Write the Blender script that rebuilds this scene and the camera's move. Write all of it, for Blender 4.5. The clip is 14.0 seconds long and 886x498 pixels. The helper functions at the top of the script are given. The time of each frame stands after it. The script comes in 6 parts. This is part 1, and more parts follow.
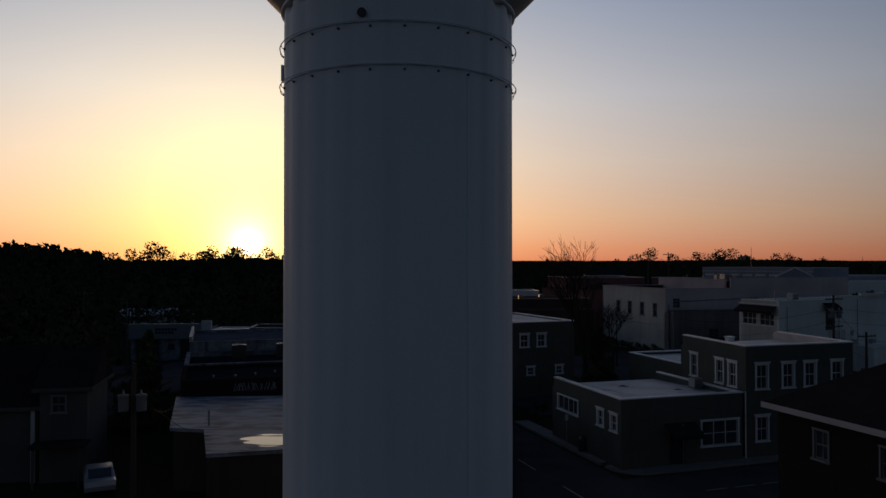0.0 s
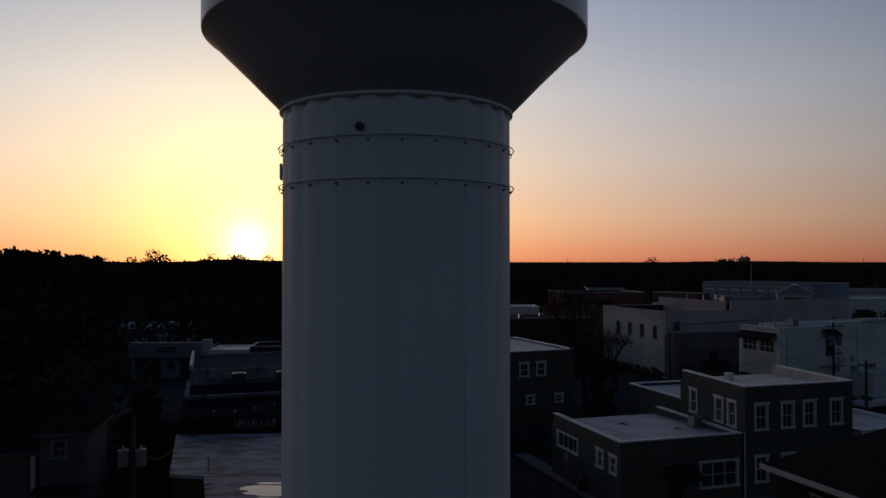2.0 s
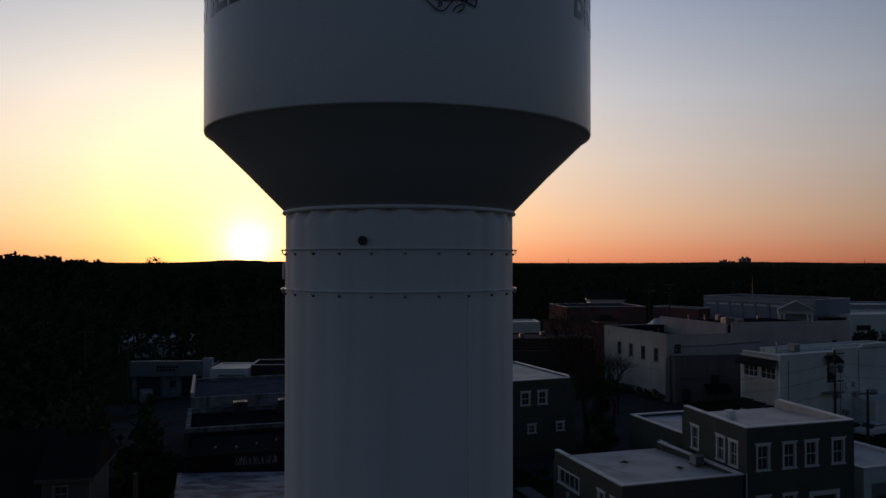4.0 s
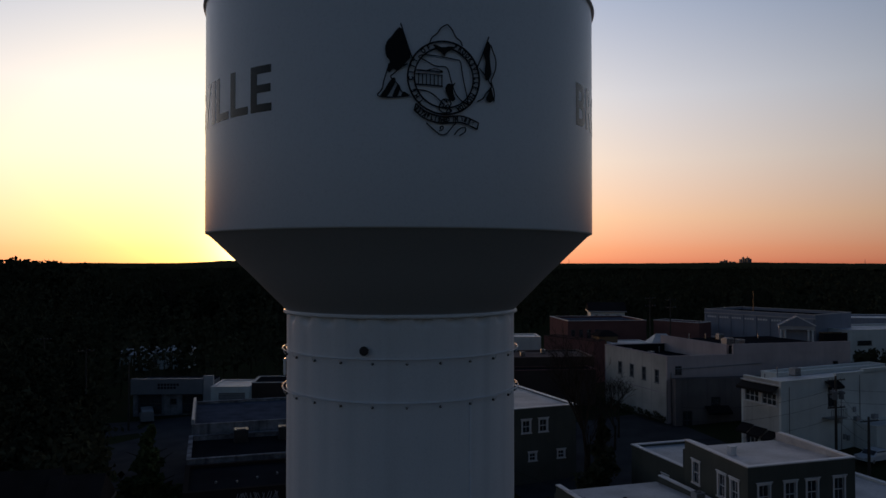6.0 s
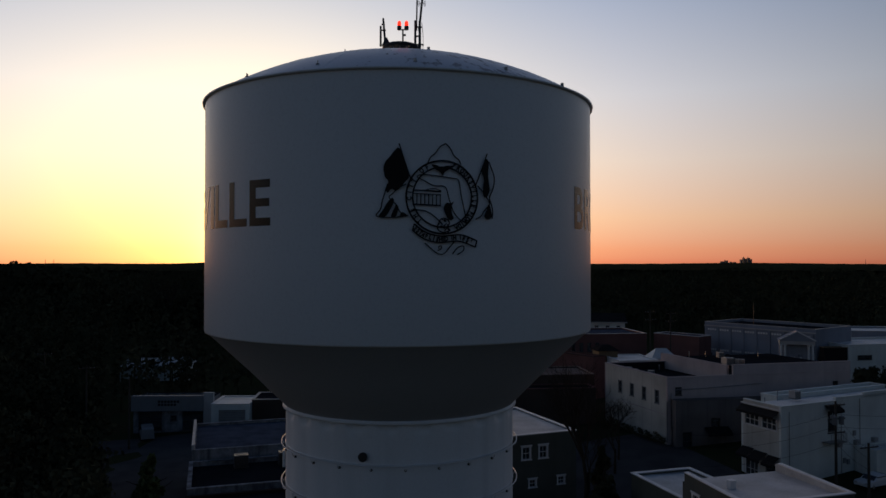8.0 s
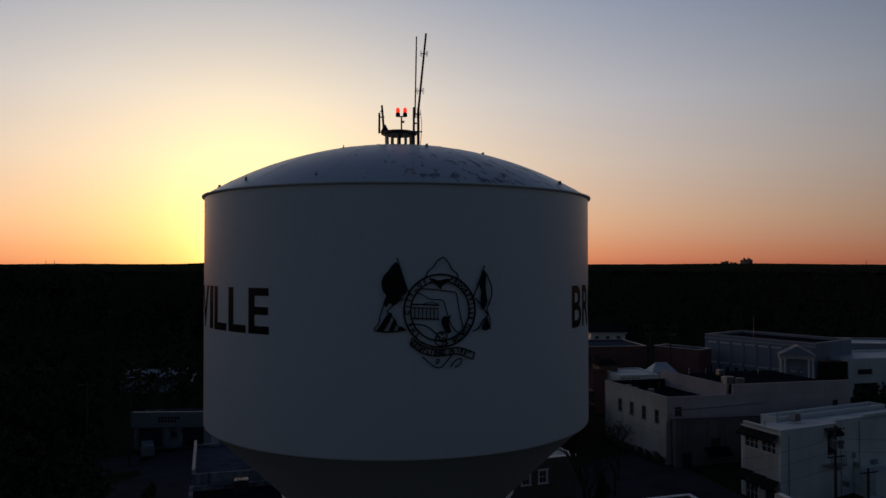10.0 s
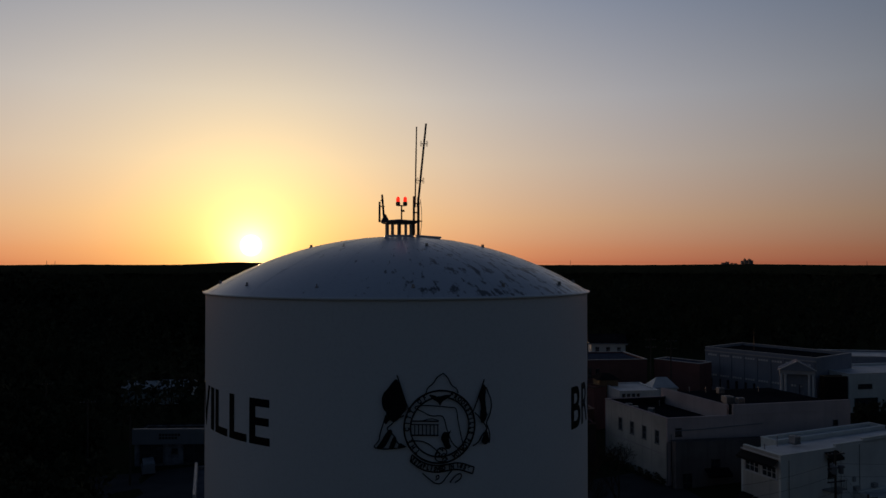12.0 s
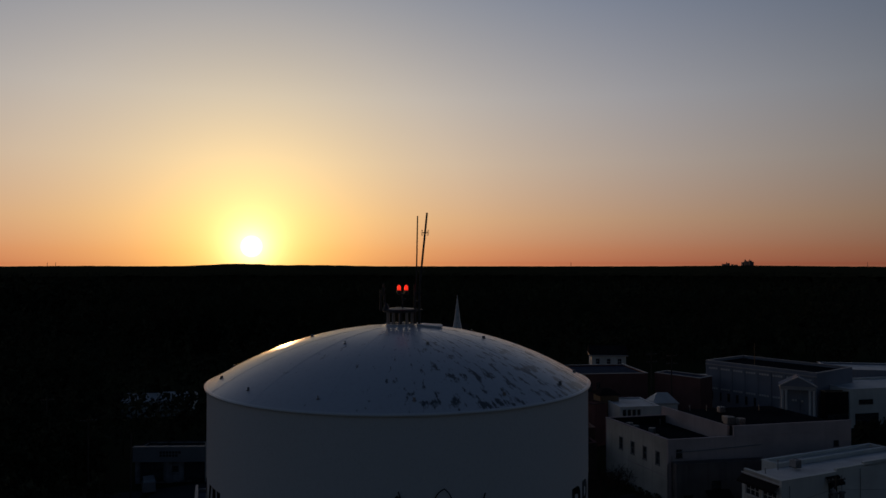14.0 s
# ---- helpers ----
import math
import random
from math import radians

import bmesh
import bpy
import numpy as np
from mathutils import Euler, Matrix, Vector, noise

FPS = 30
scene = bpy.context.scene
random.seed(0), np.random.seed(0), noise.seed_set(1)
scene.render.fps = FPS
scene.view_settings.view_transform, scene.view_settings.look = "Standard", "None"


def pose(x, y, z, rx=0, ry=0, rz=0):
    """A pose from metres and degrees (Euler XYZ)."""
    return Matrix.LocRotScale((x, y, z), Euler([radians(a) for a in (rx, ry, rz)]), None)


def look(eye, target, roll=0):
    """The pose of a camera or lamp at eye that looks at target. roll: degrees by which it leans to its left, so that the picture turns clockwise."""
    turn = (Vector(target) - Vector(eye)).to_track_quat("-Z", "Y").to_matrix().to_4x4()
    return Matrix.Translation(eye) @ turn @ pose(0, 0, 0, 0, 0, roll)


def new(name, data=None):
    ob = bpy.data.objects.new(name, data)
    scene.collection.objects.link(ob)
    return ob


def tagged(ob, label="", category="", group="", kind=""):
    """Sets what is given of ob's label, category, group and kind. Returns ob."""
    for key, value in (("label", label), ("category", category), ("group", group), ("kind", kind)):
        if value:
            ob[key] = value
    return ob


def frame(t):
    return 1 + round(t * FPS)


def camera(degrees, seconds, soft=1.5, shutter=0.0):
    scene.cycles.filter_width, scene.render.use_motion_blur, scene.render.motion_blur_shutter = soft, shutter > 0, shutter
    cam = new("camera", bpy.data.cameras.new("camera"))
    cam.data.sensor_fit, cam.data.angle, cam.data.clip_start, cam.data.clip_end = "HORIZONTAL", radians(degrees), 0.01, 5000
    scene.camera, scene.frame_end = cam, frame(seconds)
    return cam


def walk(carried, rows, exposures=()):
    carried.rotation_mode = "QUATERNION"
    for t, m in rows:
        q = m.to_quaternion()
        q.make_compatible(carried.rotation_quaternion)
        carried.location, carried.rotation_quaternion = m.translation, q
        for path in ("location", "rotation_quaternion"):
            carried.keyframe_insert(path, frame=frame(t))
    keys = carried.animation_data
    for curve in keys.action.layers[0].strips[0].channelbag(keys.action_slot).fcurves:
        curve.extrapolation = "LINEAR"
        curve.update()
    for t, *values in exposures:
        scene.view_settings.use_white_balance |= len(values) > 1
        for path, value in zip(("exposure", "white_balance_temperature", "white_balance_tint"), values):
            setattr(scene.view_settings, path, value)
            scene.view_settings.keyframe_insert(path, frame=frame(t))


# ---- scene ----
cam = camera(60.7, 14.0)
PATH = [
    (0, (-0.239, 0.857, 14.460), (0.27, 100.86, 16.07), 0.0),
    (0.5, (-0.185, 0.812, 15.200), (0.30, 100.81, 16.85), 0.0),
    (1, (-0.158, 0.778, 15.933), (0.30, 100.78, 17.61), 0.0),
    (1.5, (-0.150, 0.753, 16.655), (0.29, 100.75, 18.36), 0.0),
    (2, (-0.156, 0.736, 17.366), (0.26, 100.74, 19.09), 0.0),
    (2.5, (-0.171, 0.723, 18.088), (0.23, 100.72, 19.82), 0.0),
    (3, (-0.189, 0.714, 18.846), (0.19, 100.71, 20.59), 0.0),
    (5.5, (-0.250, 0.677, 22.496), (0.04, 100.68, 24.25), 0.0),
    (6, (-0.248, 0.664, 23.207), (0.02, 100.66, 24.96), 0.0),
    (6.5, (-0.242, 0.649, 23.899), (0.01, 100.65, 25.65), 0.0),
    (7, (-0.230, 0.630, 24.611), (0.01, 100.63, 26.36), 0.0),
    (7.5, (-0.216, 0.607, 25.299), (0.01, 100.61, 27.04), 0.0),
    (8, (-0.199, 0.580, 25.972), (0.01, 100.58, 27.71), 0.0),
    (10.5, (-0.125, 0.408, 29.282), (0.00, 100.41, 31.03), 0.0),
    (11, (-0.119, 0.371, 29.964), (-0.01, 100.37, 31.72), 0.0),
    (11.5, (-0.117, 0.335, 30.656), (-0.02, 100.33, 32.43), 0.0),
    (12, (-0.119, 0.301, 31.335), (-0.04, 100.30, 33.12), 0.0),
    (12.5, (-0.123, 0.272, 31.993), (-0.06, 100.27, 33.80), 0.0),
    (13, (-0.129, 0.250, 32.665), (-0.08, 100.25, 34.50), 0.0),
    (13.5, (-0.133, 0.235, 33.364), (-0.10, 100.23, 35.23), 0.0),
    (14, (-0.134, 0.230, 34.036), (-0.12, 100.23, 35.94), 0.0),
]
walk(cam, [(t, look(eye, target, roll)) for t, eye, target, roll in PATH], exposures=[(0.0, 0.46), (3.0, 0.52), (5.5, 0.9), (7.0, 0.95), (8.2, 0.8), (10.3, 0.3), (11.0, 0.2), (12.5, -0.05), (14.0, -0.15)])

# ---- sky and sun: just before sunset, the sun 1.3 degrees over the horizon ----
SUN_AZ, SUN_EL = -14.2, 1.25
SUN = Vector((math.sin(radians(SUN_AZ)) * math.cos(radians(SUN_EL)), math.cos(radians(SUN_AZ)) * math.cos(radians(SUN_EL)), math.sin(radians(SUN_EL))))


def build_world():
    w = bpy.data.worlds.new("dusk")
    w.use_nodes = True
    scene.world = w
    nt = w.node_tree
    nt.nodes.clear()
    N = nt.nodes.new
    L = nt.links.new

    def math_node(op, a, b=None, clamp=False):
        n = N("ShaderNodeMath")
        n.operation, n.use_clamp = op, clamp
        for i, v in enumerate((a, b)):
            if v is None:
                continue
            if isinstance(v, (int, float)):
                n.inputs[i].default_value = v
            else:
                L(v, n.inputs[i])
        return n.outputs[0]

    def ramp(fac, stops):
        n = N("ShaderNodeValToRGB")
        n.color_ramp.interpolation = "EASE" if len(stops) == 2 else "LINEAR"
        els = n.color_ramp.elements
        while len(els) < len(stops):
            els.new(0.5)
        for e, (p, c) in zip(els, stops):
            e.position, e.color = p, (*c, 1)
        L(fac, n.inputs[0])
        return n.outputs[0]

    def mixed(kind, a, b, fac=1.0):
        n = N("ShaderNodeMix")
        n.data_type, n.blend_type = "RGBA", kind
        n.inputs[0].default_value = 1.0
        if isinstance(fac, (int, float)):
            n.inputs[0].default_value = fac
        else:
            L(fac, n.inputs[0])
        for i, v in ((6, a), (7, b)):
            if isinstance(v, tuple):
                n.inputs[i].default_value = (*v, 1)
            else:
                L(v, n.inputs[i])
        return n.outputs[2]

    co = N("ShaderNodeTexCoord").outputs["Generated"]
    sky = N("ShaderNodeTexSky")
    sky.sky_type, sky.sun_disc = "NISHITA", False
    sky.sun_elevation, sky.sun_rotation = radians(SUN_EL), radians(SUN_AZ)
    sky.altitude, sky.air_density, sky.dust_density, sky.ozone_density = 30, 1.0, 2.0, 2.0
    L(co, sky.inputs[0]) if sky.inputs else None
    sep = N("ShaderNodeSeparateXYZ")
    L(co, sep.inputs[0])
    up = math_node("ABSOLUTE", sep.outputs[2])
    dot = N("ShaderNodeVectorMath")
    dot.operation = "DOT_PRODUCT"
    dot.inputs[1].default_value = SUN
    L(co, dot.inputs[0])
    ang = math_node("DIVIDE", math_node("ARCCOSINE", math_node("MINIMUM", dot.outputs["Value"], 0.9999999)), math.pi)  # 0 at the sun, 1 opposite
    # the twilight's colour by height over the horizon, and how it fades away from the sun
    tall = ramp(math_node("POWER", up, 0.5), [(0.0, (0.57, 0.138, 0.068)), (0.13, (0.64, 0.24, 0.12)), (0.24, (0.65, 0.38, 0.225)), (0.36, (0.585, 0.47, 0.375)), (0.46, (0.475, 0.46, 0.45)), (0.57, (0.285, 0.33, 0.40)), (0.75, (0.075, 0.11, 0.18)), (1.0, (0.03, 0.05, 0.095))])
    away = ramp(ang, [(0.0, (1.0, 0.98, 0.92)), (0.09, (0.92, 0.915, 0.94)), (0.17, (0.66, 0.69, 0.78)), (0.26, (0.385, 0.43, 0.51)), (0.5, (0.145, 0.20, 0.265)), (1.0, (0.050, 0.090, 0.142))])
    dusk = mixed("MULTIPLY", tall, away)
    base = mixed("ADD", dusk, mixed("MULTIPLY", sky.outputs[0], (0.004, 0.004, 0.004)))
    # glow of the air round the sun, and the sun's own bright face
    g1 = math_node("EXPONENT", math_node("MULTIPLY", ang, -34.0))
    g2 = math_node("EXPONENT", math_node("MULTIPLY", ang, -14.0))
    g0 = math_node("EXPONENT", math_node("MULTIPLY", ang, -170.0))
    d1 = math_node("SUBTRACT", 1.0, math_node("MULTIPLY", math_node("SUBTRACT", ang, 0.0012), 300.0), True)
    glow = mixed("ADD", mixed("MULTIPLY", (1.05, 0.71, 0.07), g1), mixed("MULTIPLY", (0.38, 0.25, 0.09), g2))
    glow = mixed("ADD", glow, mixed("MULTIPLY", (1.8, 1.6, 1.15), g0))
    glow = mixed("ADD", glow, mixed("MULTIPLY", (6.0, 5.0, 3.4), d1))
    for n in nt.nodes:
        if n.bl_idname == "ShaderNodeMix":
            n.clamp_result = False
    col = mixed("ADD", base, glow)
    below = math_node("GREATER_THAN", sep.outputs[2], -0.02)
    col = mixed("MULTIPLY", col, below)
    bg = N("ShaderNodeBackground")
    bg.inputs[1].default_value = 1.0
    out = N("ShaderNodeOutputWorld")
    L(col, bg.inputs[0])
    L(bg.outputs[0], out.inputs[0])


build_world()
lamp = bpy.data.lights.new("sun", "SUN")
lamp.energy, lamp.angle, lamp.color = 0.6, radians(0.6), (1.0, 0.50, 0.20)
new("sun", lamp).matrix_world = look((0, 0, 200), Vector((0, 0, 200)) - SUN)


# ---- materials ----
def node_material(name, base, dark, scale=4.0, amount=0.6, rough=0.7, metal=0.0, bump=0.2, fine=40.0, streak=0.0, island=0.0, stretch=(1, 1, 1), spec=0.5, hard=False):
    """A surface of colour base with stains of colour dark at two scales, fine relief, and streaks that run down it."""
    m = bpy.data.materials.new(name)
    m.use_nodes = True
    nt = m.node_tree
    b = nt.nodes["Principled BSDF"]
    N, L = nt.nodes.new, nt.links.new
    co = N("ShaderNodeTexCoord")
    mp = N("ShaderNodeMapping")
    mp.inputs["Scale"].default_value = stretch
    L(co.outputs["Object"], mp.inputs[0])

    def noise_tex(s, detail=5.0, vec=None):
        n = N("ShaderNodeTexNoise")
        n.inputs["Scale"].default_value, n.inputs["Detail"].default_value = s, detail
        L(vec or mp.outputs[0], n.inputs["Vector"])
        return n.outputs["Fac"]

    def rng(v, a, c, to=1.0):
        n = N("ShaderNodeMapRange")
        for i, x in enumerate((a, c, 0.0, to)):
            n.inputs[i + 1].default_value = x
        L(v, n.inputs[0])
        return n.outputs[0]

    def mix(a, c, f):
        n = N("ShaderNodeMix")
        n.data_type = "RGBA"
        for i, v in ((0, f), (6, a), (7, c)):
            if isinstance(v, tuple):
                n.inputs[i].default_value = (*v, 1)
            elif isinstance(v, float):
                n.inputs[i].default_value = v
            else:
                L(v, n.inputs[i])
        return n.outputs[2]

    big, small = noise_tex(scale * 0.15), noise_tex(fine)
    col = mix(base, dark, rng(big, 0.43 if hard else 0.38, 0.60 if hard else 0.72, amount))
    col = mix(col, tuple(0.6 * x for x in dark), rng(small, 0.5, 0.8, amount * 0.5))
    if streak:
        ms = N("ShaderNodeMapping")
        ms.inputs["Scale"].default_value = (1.9, 1.9, 0.09)
        L(co.outputs["Object"], ms.inputs[0])
        col = mix(col, dark, rng(noise_tex(1.0, 6.0, ms.outputs[0]), 0.5, 0.75, streak))
    if island:
        r = N("ShaderNodeObjectInfo") if island < 0 else N("ShaderNodeNewGeometry")
        hsv = N("ShaderNodeHueSaturation")
        L(col, hsv.inputs["Color"])
        L(rng(r.outputs["Random" if island < 0 else "Random Per Island"], 0.0, 1.0, 1.0), hsv.inputs["Value"])
        n = N("ShaderNodeMath")
        n.operation = "MULTIPLY_ADD"
        L(r.outputs["Random" if island < 0 else "Random Per Island"], n.inputs[0])
        n.inputs[1].default_value, n.inputs[2].default_value = 2 * abs(island), 1 - abs(island)
        L(n.outputs[0], hsv.inputs["Value"])
        col = hsv.outputs[0]
    L(col, b.inputs["Base Color"])
    b.inputs["Roughness"].default_value, b.inputs["Metallic"].default_value = rough, metal
    b.inputs["Specular IOR Level"].default_value = spec
    if bump:
        bp = N("ShaderNodeBump")
        bp.inputs["Strength"].default_value, bp.inputs["Distance"].default_value = bump, 0.02
        L(small, bp.inputs["Height"])
        L(bp.outputs[0], b.inputs["Normal"])
    return m


M = {}
M["tower"] = node_material("tower_paint", (0.79, 0.81, 0.83), (0.58, 0.60, 0.61), 1.2, 0.30, 0.5, bump=0.03, fine=18, streak=0.36, spec=0.1)
M["tank"] = node_material("tank_paint", (0.79, 0.82, 0.84), (0.69, 0.72, 0.74), 0.9, 0.35, 0.34, bump=0.02, fine=14, streak=0.10, spec=0.45)
# the tank's paint made darker: the underside's shade is put into this grey
M["cone"] = node_material("shaded_cone_paint", (0.44, 0.45, 0.47), (0.38, 0.39, 0.41), 0.9, 0.3, 0.6, bump=0.02, fine=14, spec=0.15)
M["black"] = node_material("black_sign_paint", (0.012, 0.012, 0.013), (0.02, 0.02, 0.02), 6, 0.5, 0.6, bump=0.05, spec=0.15)
M["signblack"] = node_material("gloss_black_sign_paint", (0.012, 0.012, 0.013), (0.02, 0.02, 0.02), 6, 0.5, 0.22, bump=0.01, spec=0.32)
M["steel"] = node_material("galvanised_steel", (0.30, 0.31, 0.32), (0.16, 0.15, 0.14), 6, 0.6, 0.45, 0.7, 0.1)
M["darksteel"] = node_material("dark_steel", (0.06, 0.06, 0.065), (0.03, 0.03, 0.03), 6, 0.5, 0.5, 0.5, 0.1)
M["ground"] = node_material("grass_and_soil", (0.034, 0.042, 0.02), (0.04, 0.036, 0.024), 0.6, 0.9, 0.95, bump=0.6, fine=3, spec=0.0)
M["asphalt"] = node_material("asphalt", (0.072, 0.073, 0.076), (0.045, 0.045, 0.048), 2.0, 0.8, 0.9, bump=0.4, fine=25, spec=0.0)
M["pave"] = node_material("concrete_pavement", (0.22, 0.21, 0.20), (0.13, 0.12, 0.11), 3, 0.7, 0.9, bump=0.3, fine=12, spec=0.2)
M["line"] = node_material("road_paint", (0.30, 0.29, 0.27), (0.12, 0.12, 0.11), 8, 0.9, 0.8)
M["olive"] = node_material("olive_stucco", (0.105, 0.11, 0.095), (0.075, 0.08, 0.07), 2.5, 0.6, 0.9, bump=0.4, fine=20, streak=0.4, spec=0.0)
M["white"] = node_material("white_trim_paint", (0.70, 0.70, 0.70), (0.48, 0.47, 0.46), 5, 0.5, 0.55)
M["whitewall"] = node_material("white_painted_block", (0.74, 0.76, 0.72), (0.45, 0.46, 0.44), 1.5, 0.6, 0.8, bump=0.3, fine=12, streak=0.22, spec=0.2)
M["pinkwall"] = node_material("pale_mauve_stucco", (0.50, 0.435, 0.435), (0.30, 0.26, 0.26), 1.5, 0.6, 0.85, bump=0.3, fine=12, streak=0.25, spec=0.0)
M["creamwall"] = node_material("weathered_cream_stucco", (0.58, 0.555, 0.50), (0.31, 0.29, 0.26), 1.5, 0.7, 0.85, bump=0.3, fine=10, streak=0.45, spec=0.0)
M["tanroof"] = node_material("sun_bleached_brown_roof", (0.22, 0.17, 0.15), (0.12, 0.09, 0.08), 3, 0.7, 0.9, bump=0.2, fine=6, spec=0.0)
M["greywall"] = node_material("blue_grey_stucco", (0.28, 0.30, 0.35), (0.19, 0.205, 0.24), 1.5, 0.6, 0.85, bump=0.3, fine=10, streak=0.4, spec=0.0)
M["brownwall"] = node_material("dark_brown_brick", (0.085, 0.064, 0.056), (0.055, 0.042, 0.038), 2, 0.7, 0.9, bump=0.5, fine=12, streak=0.4, spec=0.0)
M["slatewall"] = node_material("slate_brown_brick", (0.19, 0.17, 0.165), (0.10, 0.09, 0.086), 2, 0.7, 0.9, bump=0.5, fine=12, streak=0.5, spec=0.0)
M["redwall"] = node_material("red_brick", (0.19, 0.10, 0.092), (0.13, 0.07, 0.065), 2, 0.7, 0.9, bump=0.5, fine=12, spec=0.0)
M["tanwall"] = node_material("ochre_stucco", (0.19, 0.125, 0.065), (0.13, 0.09, 0.05), 2, 0.6, 0.85, bump=0.3)
M["blackwall"] = node_material("soot_dark_block", (0.032, 0.028, 0.027), (0.02, 0.018, 0.018), 2, 0.7, 0.9, bump=0.4, spec=0.0)
M["roofwhite"] = node_material("white_roof_coating", (0.62, 0.63, 0.63), (0.35, 0.35, 0.35), 1.6, 0.75, 0.6, bump=0.2, fine=5)
M["roofgrey"] = node_material("weathered_pale_roof_coating", (0.52, 0.53, 0.54), (0.26, 0.265, 0.27), 2.4, 0.8, 0.65, bump=0.2, fine=5)
M["roofdark"] = node_material("dark_bitumen_roof", (0.020, 0.022, 0.027), (0.012, 0.013, 0.016), 1.6, 0.8, 0.95, bump=0.06, fine=10, spec=0.0)
M["roofblue"] = node_material("slate_blue_roof_felt", (0.085, 0.10, 0.135), (0.045, 0.052, 0.07), 4.0, 0.8, 0.85, bump=0.06, fine=6, spec=0.0)
M["shingle"] = node_material("dark_shingles", (0.035, 0.032, 0.032), (0.02, 0.018, 0.018), 3, 0.7, 0.95, bump=0.8, fine=10, spec=0.0)
M["fascia"] = node_material("grey_fascia_board", (0.45, 0.44, 0.44), (0.30, 0.29, 0.29), 4, 0.5, 0.7)
M["awning"] = node_material("black_canvas", (0.015, 0.015, 0.017), (0.01, 0.01, 0.01), 5, 0.5, 0.8, bump=0.3, spec=0.1)
M["greenawning"] = node_material("dark_green_canvas", (0.012, 0.03, 0.022), (0.01, 0.02, 0.015), 5, 0.5, 0.8, bump=0.3, spec=0.1)
M["wood"] = node_material("weathered_pole_wood", (0.06, 0.048, 0.038), (0.035, 0.028, 0.022), 8, 0.7, 0.9, bump=0.6, fine=30, stretch=(1, 1, 0.15))
M["bark"] = node_material("bark", (0.06, 0.048, 0.038), (0.03, 0.025, 0.02), 8, 0.7, 0.95, bump=0.8, fine=25, spec=0.0)
M["leaf"] = node_material("dark_foliage", (0.088, 0.084, 0.046), (0.042, 0.041, 0.023), 0.5, 0.9, 0.9, bump=0.0, island=0.12, spec=0.0)
M["pineleaf"] = node_material("pine_foliage", (0.08, 0.10, 0.042), (0.05, 0.062, 0.027), 1.2, 0.7, 0.85, bump=0.0, island=0.35, spec=0.0)


def leafy(m, up=0.65):
    """Leaf clumps shade as a rounded mass rather than as single flat blades."""
    nt = m.node_tree
    N, L = nt.nodes.new, nt.links.new
    geo, mix, unit = N("ShaderNodeNewGeometry"), N("ShaderNodeMix"), N("ShaderNodeVectorMath")
    mix.data_type = "VECTOR"
    mix.inputs[0].default_value = up
    L(geo.outputs["Normal"], mix.inputs[4])
    mix.inputs[5].default_value = (0, 0, 1)
    unit.operation = "NORMALIZE"
    L(mix.outputs[1], unit.inputs[0])
    L(unit.outputs[0], nt.nodes["Principled BSDF"].inputs["Normal"])


leafy(M["leaf"])
leafy(M["pineleaf"], 0.4)
M["canopy"] = node_material("far_wood_canopy", (0.045, 0.046, 0.026), (0.03, 0.031, 0.018), 0.05, 0.8, 0.95, bump=0.6, fine=0.2, spec=0.0)
M["carwhite"] = node_material("white_car_paint", (0.62, 0.63, 0.65), (0.5, 0.5, 0.5), 3, 0.2, 0.25, bump=0.0)
M["carsilver"] = node_material("silver_car_paint", (0.34, 0.35, 0.36), (0.26, 0.26, 0.27), 3, 0.2, 0.3, 0.3, bump=0.0)
M["cardark"] = node_material("dark_car_paint", (0.03, 0.032, 0.04), (0.02, 0.02, 0.025), 3, 0.2, 0.22, bump=0.0)
M["rubber"] = node_material("tyre_rubber", (0.02, 0.02, 0.02), (0.03, 0.03, 0.03), 9, 0.4, 0.9)
M["acunit"] = node_material("grey_sheet_metal", (0.32, 0.33, 0.34), (0.2, 0.2, 0.2), 6, 0.6, 0.5, 0.3)
M["clapboard"] = node_material("weathered_grey_clapboard", (0.105, 0.10, 0.096), (0.06, 0.058, 0.055), 2, 0.6, 0.9, bump=0.4, fine=14, streak=0.4, spec=0.0)
M["grubby"] = node_material("grubby_white_block", (0.30, 0.31, 0.33), (0.07, 0.07, 0.075), 5, 0.9, 0.9, bump=0.4, fine=4, streak=0.8, spec=0.0)
M["signgrey"] = node_material("grey_sign_board", (0.20, 0.21, 0.225), (0.15, 0.155, 0.165), 3, 0.6, 0.7, bump=0.1, streak=0.3, spec=0.2)
M["farstone"] = node_material("far_concrete", (0.20, 0.19, 0.20), (0.14, 0.13, 0.14), 0.1, 0.5, 0.9, bump=0)


def glass_material(name, tint, rough=0.04):
    m = bpy.data.materials.new(name)
    m.use_nodes = True
    b = m.node_tree.nodes["Principled BSDF"]
    b.inputs["Base Color"].default_value = (*tint, 1)
    b.inputs["Roughness"].default_value = rough
    b.inputs["Transmission Weight"].default_value = 0.6
    b.inputs["IOR"].default_value = 1.45
    return m


M["glass"] = glass_material("window_glass", (0.10, 0.12, 0.14))
M["puddle"] = glass_material("rain_water", (0.05, 0.05, 0.06), 0.01)


def lamp_material(name, colour, strength):
    m = bpy.data.materials.new(name)
    m.use_nodes = True
    b = m.node_tree.nodes["Principled BSDF"]
    b.inputs["Base Color"].default_value = (*colour, 1)
    b.inputs["Emission Color"].default_value = (*colour, 1)
    b.inputs["Emission Strength"].default_value = strength
    return m


M["red"] = lamp_material("red_beacon_glass", (1.0, 0.03, 0.012), 1.1)


